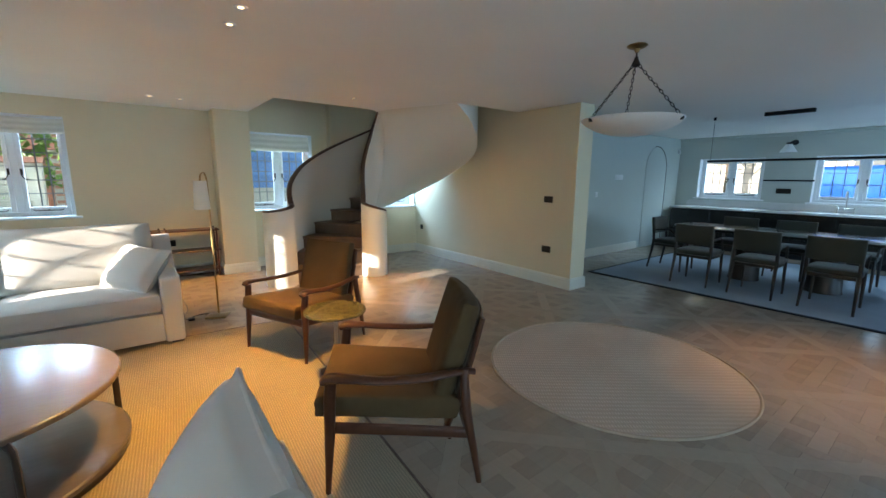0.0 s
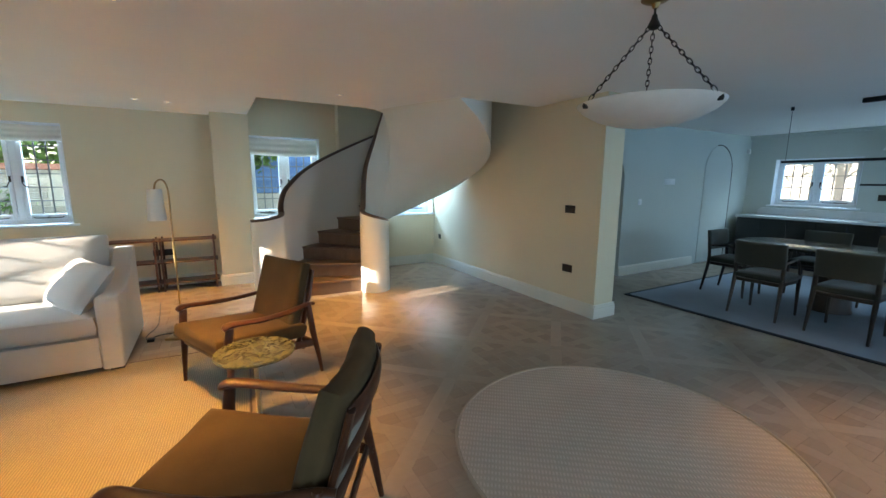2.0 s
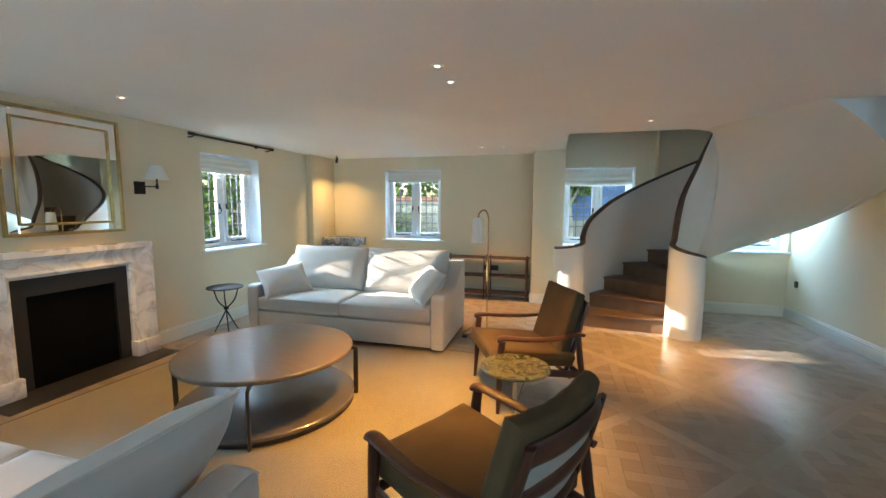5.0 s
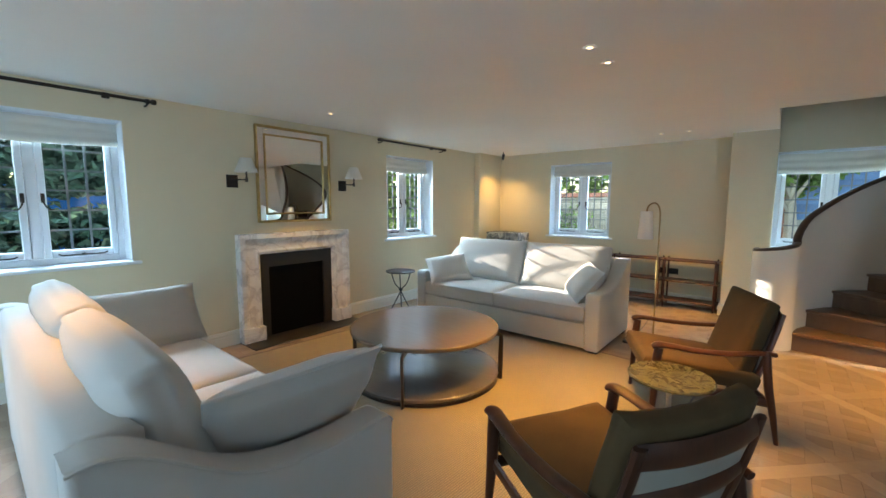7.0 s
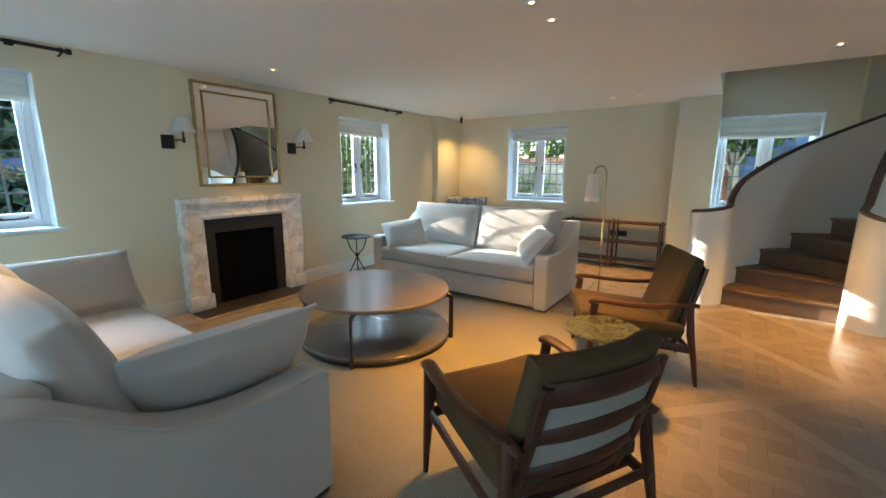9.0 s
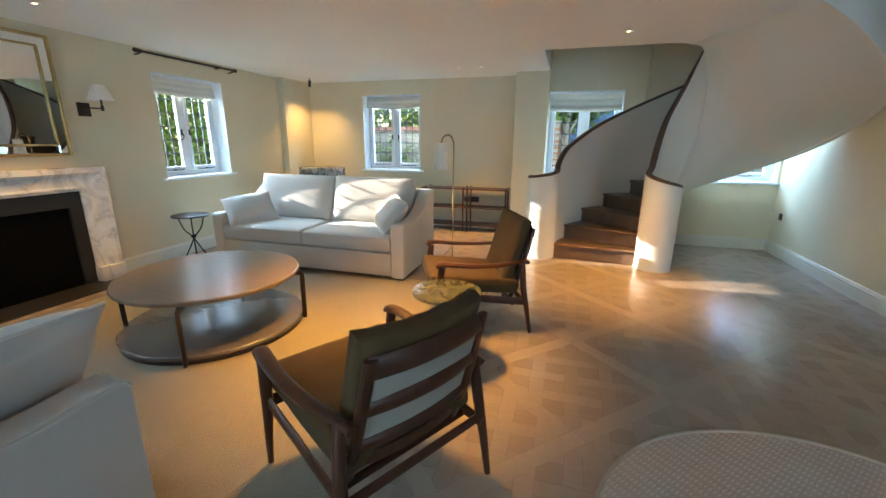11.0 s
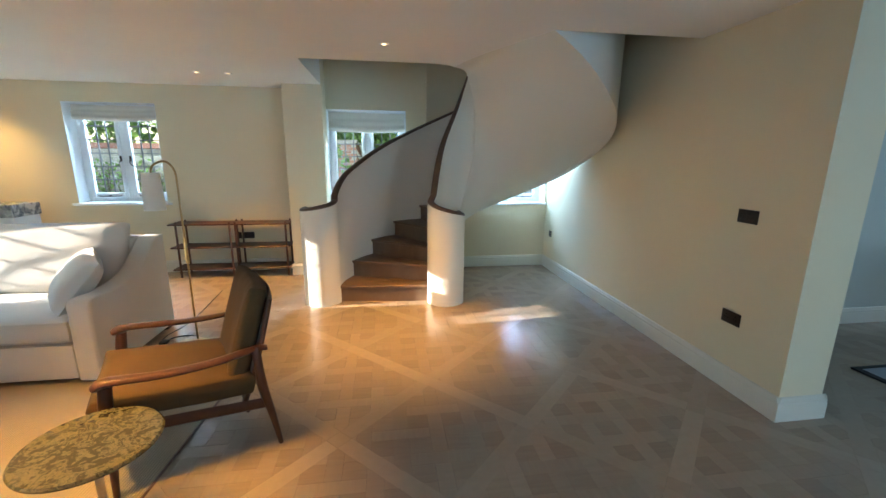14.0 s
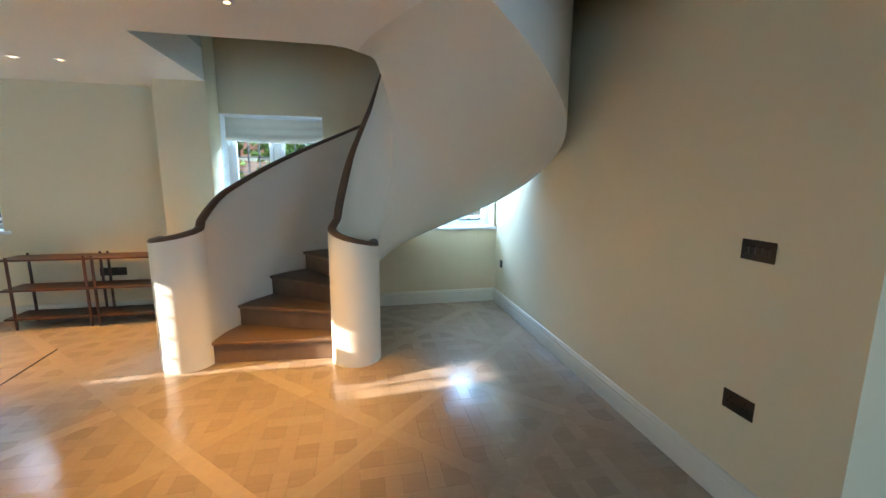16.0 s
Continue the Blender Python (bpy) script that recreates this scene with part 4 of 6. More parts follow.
sofa(pose(-0.30, 1.385, 0.0, 0, 0, 180), "white linen two-seat sofa with its back to the garden")


def scatter(x, y, z, rx, ry, rz, seed, w=0.56, h=0.42):
    p = thing("cushion", "soft white scatter cushion leaning on the sofa arm", "cushion", pose(x, y, z) @ Matrix.Rotation(radians(rz), 4, "Z") @ Matrix.Rotation(radians(rx), 4, "X") @ Matrix.Rotation(radians(ry), 4, "Y"), "scatter cushions")
    part("cover", cushion(w, h, 0.20, edge=0.10, crown=0.55, seed=seed, pinch=0.05), "linen", p, angle=70)
    return p


scatter(0.55, 4.56, 0.645, 52, 6, -60, 11, 0.56, 0.44)
scatter(-1.27, 4.47, 0.62, 44, -10, 58, 12, 0.56, 0.44)
scatter(0.675, 1.06, 0.665, 57, 0, -92, 13, 0.72, 0.48)
scatter(-1.29, 1.06, 0.67, 58, 0, 90, 14, 0.70, 0.46)

# coffee table
CT = (-0.185, 2.80)
coffee = thing("coffee_table", "large round two-tier wooden coffee table on the rug", "coffee table", pose(CT[0], CT[1], 0.012))
part("tabletop", lathe(bmesh.new(), [(0, 0.402), (0.615, 0.402), (0.637, 0.407), (0.642, 0.418), (0.64, 0.432), (0.632, 0.438), (0, 0.438)], 72), "table_wood", coffee, "round brown oak top")
part("lower_shelf", lathe(bmesh.new(), [(0, 0.02), (0.61, 0.02), (0.64, 0.024), (0.65, 0.034), (0.65, 0.055), (0.64, 0.062), (0, 0.062)], 72), "table_low", coffee, "round lower tier")
part("shelf_rim", lathe(bmesh.new(), [(0.63, 0.0), (0.642, 0.0), (0.642, 0.022), (0.63, 0.022)], 72), "chair_wood", coffee, "dark plinth ring")
for k, a in enumerate((-62, 28, 118, 208)):
    ca, sa = math.cos(radians(a)), math.sin(radians(a))
    pts = [(0.49, 0.388), (0.575, 0.388), (0.635, 0.388), (0.662, 0.378), (0.665, 0.34), (0.663, 0.22), (0.662, 0.10), (0.66, 0.0)]
    bm = sweep(bmesh.new(), [(r * ca, r * sa, z) for r, z in pts], [(0.029, 0.010) if k == 0 else (0.019, 0.009)] * len(pts), 8, up=(-sa, ca, 0.01))
    part("leg", bm, "chair_wood" if k in (0,) else "bronze", coffee, "dark bent leg")


# easy chairs
def easy_chair(m, label):
    """A low wooden easy chair with loose cushions. Local: front towards -y, centred between its feet."""
    c = thing("easy_chair", label, "armchair", m, "pair of easy chairs")
    for s in (-1, 1):
        part("front_leg", sweep(bmesh.new(), [(s * 0.345, -0.36, 0), (s * 0.342, -0.352, 0.15), (s * 0.335, -0.343, 0.32), (s * 0.332, -0.34, 0.47), (s * 0.336, -0.33, 0.56)], [0.013, 0.018, 0.025, 0.028, 0.026], 14), "teak", c)
        part("rear_leg", sweep(bmesh.new(), [(s * 0.345, 0.36, 0), (s * 0.342, 0.33, 0.18), (s * 0.338, 0.295, 0.36), (s * 0.326, 0.285, 0.49), (s * 0.318, 0.282, 0.555), (s * 0.316, 0.284, 0.585)], [0.013, 0.019, 0.025, 0.023, 0.022, 0.016], 14), "teak", c)
        arm = spline([(s * 0.304, 0.335, 0.562), (s * 0.310, 0.27, 0.568), (s * 0.335, 0.08, 0.556), (s * 0.348, -0.12, 0.562), (s * 0.345, -0.26, 0.578), (s * 0.338, -0.335, 0.580), (s * 0.335, -0.372, 0.562)], 6)
        n = len(arm)
        rad = [(ease(i / n, [(0.0, 0.020), (0.35, 0.030), (0.75, 0.036), (0.9, 0.033), (1.0, 0.022)]), ease(i / n, [(0.0, 0.015), (0.6, 0.017), (0.88, 0.021), (1.0, 0.014)])) for i in range(n)]
        part("armrest", sweep(bmesh.new(), arm, rad, 16), "teak", c, "sculpted teak armrest")
        part("side_rail", sweep(bmesh.new(), [(s * 0.33, -0.36, 0.335), (s * 0.33, 0.0, 0.295), (s * 0.33, 0.33, 0.255)], [(0.013, 0.03)] * 3, 8), "teak", c)
        part("back_post", sweep(bmesh.new(), spline([(s * 0.264, 0.20, 0.235), (s * 0.264, 0.270, 0.42), (s * 0.258, 0.335, 0.64), (s * 0.25, 0.378, 0.81)], 4), [(0.026, 0.015)] * 13, 8, up=(0, 1, 0)), "teak", c)
    part("front_rail", sweep(bmesh.new(), [(-0.33, -0.345, 0.325), (0.33, -0.345, 0.325)], [(0.012, 0.03)] * 2, 8), "teak", c)
    part("rear_rail", sweep(bmesh.new(), [(-0.33, 0.30, 0.262), (0.33, 0.30, 0.262)], [(0.012, 0.025)] * 2, 8), "teak", c)
    part("seat_rail", sweep(bmesh.new(), [(-0.33, 0.215, 0.25), (0.33, 0.215, 0.25)], [(0.012, 0.022)] * 2, 8), "teak", c)
    for z, y, h in ((0.775, 0.370, 0.042), (0.61, 0.328, 0.032), (0.44, 0.278, 0.027), (0.345, 0.243, 0.024)):
        pts = spline([(-0.252, y, z), (-0.13, y + 0.03, z + 0.004), (0, y + 0.04, z + 0.006), (0.13, y + 0.03, z + 0.004), (0.252, y, z)], 4)
        part("back_slat", sweep(bmesh.new(), pts, [(0.010, h)] * len(pts), 8), "teak", c)
    part("seat_cushion", move(cushion(0.61, 0.68, 0.125, edge=0.82, crown=0.45, seed=21), pose(0, -0.075, 0.395, -5.5, 0, 0)), "velvet", c, "olive brown velvet seat cushion", angle=60)
    bm = cushion(0.54, 0.54, 0.125, edge=0.62, crown=0.5, seed=22)
    for v in bm.verts:
        v.co.z -= 0.035 * (1 - (v.co.x / 0.28) ** 2)
        if v.co.y > 0.2:
            v.co.z += 0.0035 * math.sin(v.co.x * 55) * (v.co.y - 0.2) / 0.08 * (1 if abs(v.co.z) < 0.08 else 0)
    part("back_cushion", move(bm, pose(0, 0.243, 0.620, 73, 0, 0)), "velvet", c, "olive brown velvet back cushion", angle=60)
    bm = cushion(0.49, 0.40, 0.02, edge=0.8, seed=23)
    for v in bm.verts:
        v.co.z -= 0.035 * (1 - (v.co.x / 0.28) ** 2)
    part("back_lining", move(bm, pose(0, 0.307, 0.60, 73, 0, 0)), "backcloth", c, "pale cloth behind the cushion", angle=60)
    return c


def facing(fx, fy):
    return math.degrees(math.atan2(fx, -fy))


easy_chair(pose(1.748, 3.57, 0.0, 0, 0, facing(-0.906, -0.42)), "teak easy chair with olive velvet cushions near the stair")
easy_chair(pose(1.68, 1.828, 0.0, 0, 0, facing(-0.865, 0.50)), "teak easy chair with olive velvet cushions at the rug's edge")

# marble side table between the chairs
side = thing("side_table", "small round dark marble side table between the easy chairs", "side table", pose(1.712, 2.835, 0))
part("tabletop", lathe(bmesh.new(), [(0, 0.482), (0.215, 0.482), (0.226, 0.486), (0.228, 0.494), (0.222, 0.502), (0, 0.502)], 56), "green_marble", side, "green-brown veined marble top")
part("stem", lathe(bmesh.new(), [(0.014, 0.01), (0.014, 0.482), (0.0, 0.482)], 16), "steel", side, "slim steel stem")
part("base", lathe(bmesh.new(), [(0, 0.0), (0.118, 0.0), (0.12, 0.004), (0.117, 0.010), (0.02, 0.015), (0, 0.015)], 40), "steel", side, "round steel base plate")

# rugs
sisal = thing("sisal_rug", "large ribbed sisal rug under the seating", "rug", pose(-0.04, 2.62, 0.0, 0, 0, -3.8))
part("field", B(-1.676, 1.676, -1.756, 1.736, 0.0005, 0.007, 0.002, 1), "sisal", sisal)
for q in ((-1.69, -1.675, -1.77, 1.75), (1.675, 1.69, -1.77, 1.75), (-1.675, 1.675, -1.77, -1.755), (-1.675, 1.675, 1.735, 1.75)):
    part("binding", B(*q, 0.0005, 0.009, 0.003, 1), "rail_wood", sisal, "narrow dark brown bound edge")
rug = thing("round_rug", "round braided jute rug beneath the pendant light", "rug", pose(3.53, 1.65, 0.001, 0, 0, 52))
part("field", lathe(bmesh.new(), [(0, 0.0), (0.945, 0.0), (0.945, 0.009), (0, 0.009)], 90), "jute", rug)
bm = bmesh.new()
sweep(bm, [((0.95 + 0.006 * math.sin(5 * a)) * math.cos(a), (0.95 + 0.006 * math.sin(5 * a)) * math.sin(a), 0.008) for a in (2 * PI * i / 120 for i in range(120))], 0.010, 8, closed=True)
part("border", bm, "jute_edge", rug, "paler braided edge")

# reading lamp
lamp = thing("floor_lamp", "slim brass floor lamp with a white cylinder shade", "floor lamp", pose(1.206, 4.82, 0, 0, 0, 66))
part("base", B(-0.13, 0.03, -0.10, 0.10, 0, 0.022, 0.004, 2), "brass", lamp, "flat brass foot")
part("stem", sweep(bmesh.new(), [(0, 0, 0.02), (0, 0, 0.7), (0, 0, 1.33), *spline([(0, 0, 1.34), (-0.008, 0, 1.43), (-0.055, 0, 1.495), (-0.12, 0, 1.505), (-0.185, 0, 1.475), (-0.21, 0, 1.42)], 5)], 0.008, 10), "brass", lamp)
part("grip", sweep(bmesh.new(), [(0, 0, 0.69), (0, 0, 0.90)], 0.013, 12), "gold", lamp, "bright brass grip")
bm = lathe(bmesh.new(), [(0.056, 0.275), (0.072, 0.0)], 32, at=(-0.21, 0, 1.15))
bmesh.ops.solidify(bm, geom=list(bm.faces), thickness=0.003)
part("shade", bm, "shade", lamp, "white cloth cylinder shade")

# low open shelves
shelves = thing("open_shelf", "low open teak shelf unit with round posts against the wall", "shelf unit", pose(0.10, 6.78, 0))
for x in (0.09, 0.73, 0.80, 1.42):
    for y in (0.03, 0.30):
        part("post", sweep(bmesh.new(), [(x, y, 0), (x, y, 0.05), (x, y, 0.70), (x, y, 0.725)], [0.010, 0.013, 0.013, 0.010], 10), "teak", shelves)
for z in (0.10, 0.385, 0.685):
    part("shelf", B(0.0, 1.46, 0.012, 0.318, z, z + 0.018, 0.004, 1), "teak", shelves)

# pendant
pend = thing("pendant_light", "alabaster bowl pendant hanging on three bronze chains", "pendant light", pose(3.58, 1.69, 0))
bowl = [(r, 1.80 + (z - 1.795) * 0.80 - 0.012) for r, z in [(0, 1.795), (0.07, 1.798), (0.16, 1.815), (0.25, 1.85), (0.32, 1.90), (0.348, 1.935), (0.352, 1.945), (0.345, 1.948), (0.31, 1.912), (0.24, 1.865), (0.15, 1.83), (0, 1.812)]]
part("bowl", lathe(bmesh.new(), bowl, 64), "alabaster", pend, "veined white alabaster bowl")
part("canopy", lathe(bmesh.new(), [(0, CEIL - 0.001), (0.068, CEIL - 0.001), (0.07, CEIL - 0.008), (0.05, CEIL - 0.02), (0.022, CEIL - 0.028), (0.012, CEIL - 0.05), (0, CEIL - 0.05)], 32), "brass", pend, "round brass ceiling rose")
part("hub", lathe(bmesh.new(), [(0, 2.345), (0.012, 2.34), (0.016, 2.32), (0.026, 2.30), (0.03, 2.285), (0.018, 2.272), (0, 2.268)], 20), "bronze", pend)
for k in range(3):
    a = radians(37 + 120 * k)
    p0, p1 = Vector((0.02 * math.cos(a), 0.02 * math.sin(a), 2.285)), Vector((0.318 * math.cos(a), 0.318 * math.sin(a), 1.922))
    bm = bmesh.new()
    d = (p1 - p0).normalized()
    side_v = d.cross(Vector((0, 0, 1))).normalized()
    upv = side_v.cross(d)
    links = 15
    for i in range(links):
        c0 = p0.lerp(p1, (i + 0.5) / links)
        q = side_v if i % 2 else upv
        L = (p1 - p0).length / links
        ring = [c0 + d * (0.68 * L * math.cos(2 * PI * j / 10)) + q * (0.0085 * math.sin(2 * PI * j / 10)) for j in range(10)]
        sweep(bm, ring, 0.0026, 5, up=tuple(d.cross(q)), closed=True)
    part("chain", bm, "bronze", pend, "bronze chain")
    part("stud", lathe(bmesh.new(), [(0, -0.016), (0.012, -0.014), (0.016, 0), (0.012, 0.014), (0, 0.016)], 14, at=(0.338 * math.cos(a), 0.338 * math.sin(a), 1.892)), "bronze", pend, "round bronze stud")
part("drop_chain", sweep(bmesh.new(), [(0, 0, 2.375), (0, 0, 2.34)], 0.006, 8), "bronze", pend)

for lx, ly, power in DOWNLIGHTS:
    d = thing("downlight", "small recessed ceiling spotlight, lit warm", "ceiling light", pose(lx, ly, CEIL), "ceiling spotlights")
    part("trim_ring", lathe(bmesh.new(), [(0.017, -0.004), (0.036, -0.006), (0.04, -0.001), (0.04, 0.0), (0.017, 0.0), (0.017, -0.004)], 24), "white_wood", d)
    part("lens", lathe(bmesh.new(), [(0, -0.003), (0.0165, -0.003), (0.0165, -0.001), (0, -0.001)], 20), "lit", d, "glowing warm lens")

# ---------------------------------------------------------------- living room: smaller things


def wall_sconce(y, s):
    """A swing-arm wall lamp beside the mirror."""
    w = thing("wall_lamp", "bronze swing-arm wall lamp with a white pleated shade", "wall lamp", pose(WX, y, 0), "pair of wall lamps")
    part("backplate", B(0.001, 0.022, -0.055, 0.055, 1.655, 1.785, 0.004, 2), "bronze", w, "square dark bronze plate")
    part("arm", sweep(bmesh.new(), [(0.022, 0, 1.735), (0.075, 0.005, 1.735), (0.10, 0.05, 1.735), (0.13, 0.095, 1.735)], 0.007, 8), "bronze", w)
    part("joint", lathe(bmesh.new(), [(0, 1.71), (0.014, 1.712), (0.014, 1.758), (0, 1.76)], 12, at=(0.13, 0.095, 0)), "bronze", w)
    part("candle", lathe(bmesh.new(), [(0.009, 1.755), (0.009, 1.86), (0, 1.86)], 12, at=(0.13, 0.095, 0)), "bronze", w)
    bm = lathe(bmesh.new(), [(0.112, 1.81), (0.052, 1.955)], 36, at=(0.13, 0.095, 0))
    for v in bm.verts:
        a = math.atan2(v.co.y - 0.095, v.co.x - 0.13)
        v.co.x += 0.0022 * math.cos(a) * math.cos(18 * a)
        v.co.y += 0.0022 * math.sin(a) * math.cos(18 * a)
    bmesh.ops.solidify(bm, geom=list(bm.faces), thickness=0.002)
    part("shade", bm, "shade", w, "white tapered shade")
    return w


wall_sconce(2.10, 1)
wall_sconce(3.465, 1)


def curtain_pole(y0, y1):
    c = thing("curtain_pole", "dark bronze curtain pole without curtains above the window", "curtain pole", pose(WX, 0, 2.368), "curtain poles")
    part("pole", sweep(bmesh.new(), [(0.085, y0, 0), (0.085, y1, 0)], 0.014, 12), "bronze", c)
    for y in (y0 + 0.03, y1 - 0.03):
        part("bracket", sweep(bmesh.new(), [(0.002, y, -0.03), (0.05, y, -0.03), (0.085, y, -0.022)], 0.008, 8), "bronze", c)
        part("bracket_ring", lathe(bmesh.new(), [(0.016, -0.012), (0.021, -0.012), (0.021, 0.012), (0.016, 0.012), (0.016, -0.012)], 16), "bronze", c).matrix_local = pose(0.085, y, 0, 90, 0, 0)
    for y, s in ((y0, -1), (y1, 1)):
        part("finial", sweep(bmesh.new(), [(0.085, y, 0), (0.085, y + s * 0.018, 0), (0.085, y + s * 0.034, 0)], [0.022, 0.024, 0.02], 12), "bronze", c)
    part("glider", B(0.07, 0.10, y1 - 0.34, y1 - 0.29, -0.03, 0.014, 0.004, 1), "bronze", c)
    return c


curtain_pole(4.06, 5.435)
curtain_pole(-0.30, 1.425)

# tripod drinks table
tri = thing("tripod_table", "small round dark metal table with crossing legs beside the sofa", "side table", pose(-1.90, 4.18, 0))
part("tabletop", lathe(bmesh.new(), [(0, 0.545), (0.195, 0.545), (0.205, 0.55), (0.205, 0.562), (0.195, 0.566), (0, 0.566)], 40), "slate", tri, "round dark top")
for k in range(3):
    a = radians(20 + 120 * k)
    ca, sa = math.cos(a), math.sin(a)
    pts = spline([(0.15 * ca, 0.15 * sa, 0.545), (0.10 * ca, 0.10 * sa, 0.40), (0.015 * ca, 0.015 * sa, 0.30), (-0.06 * ca, -0.06 * sa, 0.16), (-0.15 * ca, -0.15 * sa, 0.0)], 5)
    part("leg", sweep(bmesh.new(), pts, 0.008, 8), "black", tri)
part("collar", lathe(bmesh.new(), [(0.02, 0.28), (0.028, 0.285), (0.028, 0.31), (0.02, 0.315), (0.02, 0.28)], 16), "black", tri)

# stone-topped cabinet in the corner behind the sofa
cab = thing("corner_cabinet", "low cabinet with a dark-veined stone front behind the sofa", "cabinet", pose(-1.72, 6.74, 0))
part("body", B(-0.32, 0.32, -0.16, 0.22, 0.0, 0.84, 0.006, 1), "plastic_white", cab, "plain pale body")
part("stone_slab", B(-0.335, 0.335, -0.175, 0.23, 0.84, 0.985, 0.006, 2), "blue_marble", cab, "thick dark-veined stone slab")

# ceiling spotlight lighting the corner
cs = thing("ceiling_spot", "small black adjustable ceiling spotlight in the corner", "ceiling light", pose(-1.74, 6.60, CEIL))
part("stem", sweep(bmesh.new(), [(0, 0, 0), (0, 0, -0.05)], 0.006, 8), "black", cs)
part("head", sweep(bmesh.new(), [(0.012, -0.01, -0.04), (-0.012, 0.012, -0.13)], 0.022, 14), "black", cs, "black cylinder head")


def wall_plate(m, w, h, buttons, mat="bronze", label="dark bronze double switch plate on the wall", name="light_switch", category="switch"):
    """A switch or socket plate. Local: x along the wall, y out of it."""
    p = thing(name, label, category, m)
    part("plate", B(-w / 2, w / 2, 0.0005, 0.007, -h / 2, h / 2, 0.003, 2), mat, p)
    for x in buttons:
        if name == "socket":
            bm = bmesh.new()
            for dx, dz, a, b in ((0, 0.017, 0.0022, 0.005), (-0.011, -0.006, 0.005, 0.002), (0.011, -0.006, 0.005, 0.002)):
                box(bm, x + dx - a, x + dx + a, 0.0068, 0.0078, dz - b, dz + b)
            part("socket_holes", bm, "recess_dark", p)
        else:
            part("knob", B(x - 0.011, x + 0.011, 0.006, 0.013, -0.018, 0.018, 0.003, 1), mat, p)
    return p


wall_plate(pose(EX, 3.637, 1.195, 0, 0, 90), 0.15, 0.088, (-0.045, -0.015, 0.015, 0.045))
wall_plate(pose(EX, 3.633, 0.50, 0, 0, 90), 0.15, 0.09, (-0.036, 0.036), label="dark bronze double socket on the wall", name="socket", category="socket")
wall_plate(pose(EX, 6.74, 0.508, 0, 0, 90), 0.088, 0.088, (0,), label="dark bronze single socket on the wall", name="socket", category="socket")
wall_plate(pose(0.95, NY, 0.49, 0, 0, 180), 0.15, 0.088, (-0.036, 0.036), label="dark bronze double socket behind the shelf", name="socket", category="socket")
wall_plate(pose(0.815, NY, 0.49, 0, 0, 180), 0.088, 0.088, (0,), label="dark bronze single socket behind the shelf", name="socket", category="socket")

# lamp flex
flex = thing("power_cable", "thin black lamp cable lying on the floor", "cable")
part("cable", sweep(bmesh.new(), spline([(1.19, 4.86, 0.006), (1.10, 4.93, 0.006), (0.98, 4.90, 0.006), (0.93, 4.80, 0.006), (0.90, 4.95, 0.006), (0.96, 5.3, 0.006), (0.9, 6.2, 0.006)], 8), 0.004, 6), "black", flex)
part("foot_switch", B(0.92, 0.98, 4.76, 4.83, 0.0005, 0.026, 0.008, 2), "black", flex, "black foot switch")

# ---------------------------------------------------------------- dining room
drug = thing("dining_rug", "pale blue-grey carpet with a dark bound edge under the table", "rug", pose(0, 0, 0))
part("field", B(6.38, 9.9, -2.0, 3.66, 0.0005, 0.012, 0.003, 1), "carpet", drug)
for q in ((6.325, 6.379, -2.03, 3.695), (9.901, 9.935, -2.03, 3.695), (6.379, 9.901, 3.661, 3.695), (6.379, 9.901, -2.03, -2.001)):
    part("binding", B(*q, 0.0005, 0.014, 0.003, 1), "carpet_edge", drug, "dark bound edge")

dt = thing("dining_table", "long black-stained dining table with rounded ends and two pedestals", "dining table", pose(7.85, 1.2, 0.012))
TW, TL = 0.50, 1.85
top = [(TW * math.cos(a) * (1 - 0.0 * math.sin(a)), TL - 0.32 + 0.32 * math.sin(a)) for a in (PI * i / 16 for i in range(17))]
top += [(-x, -y) for x, y in top]
part("tabletop", extrude_profile(bmesh.new(), top, "z", 0.71, 0.748, 0.008, 2), "dark_wood", dt, "polished dark wooden top")
for y in (0.85, -0.05, -0.95):
    bm = lathe(bmesh.new(), [(0, 0), (0.20, 0), (0.20, 0.02), (0.19, 0.04), (0.17, 0.70), (0.19, 0.71), (0, 0.71)], 40, at=(0, y, 0))
    part("pedestal", bm, "chair_wood", dt, "round dark pedestal")
for x, y in ((0.1, 0.95), (-0.05, 0.15)):
    part("cable_port", lathe(bmesh.new(), [(0, 0.7485), (0.025, 0.7485), (0.025, 0.752), (0, 0.752)], 16, at=(x, y, 0)), "bronze", dt, "small round cable port")


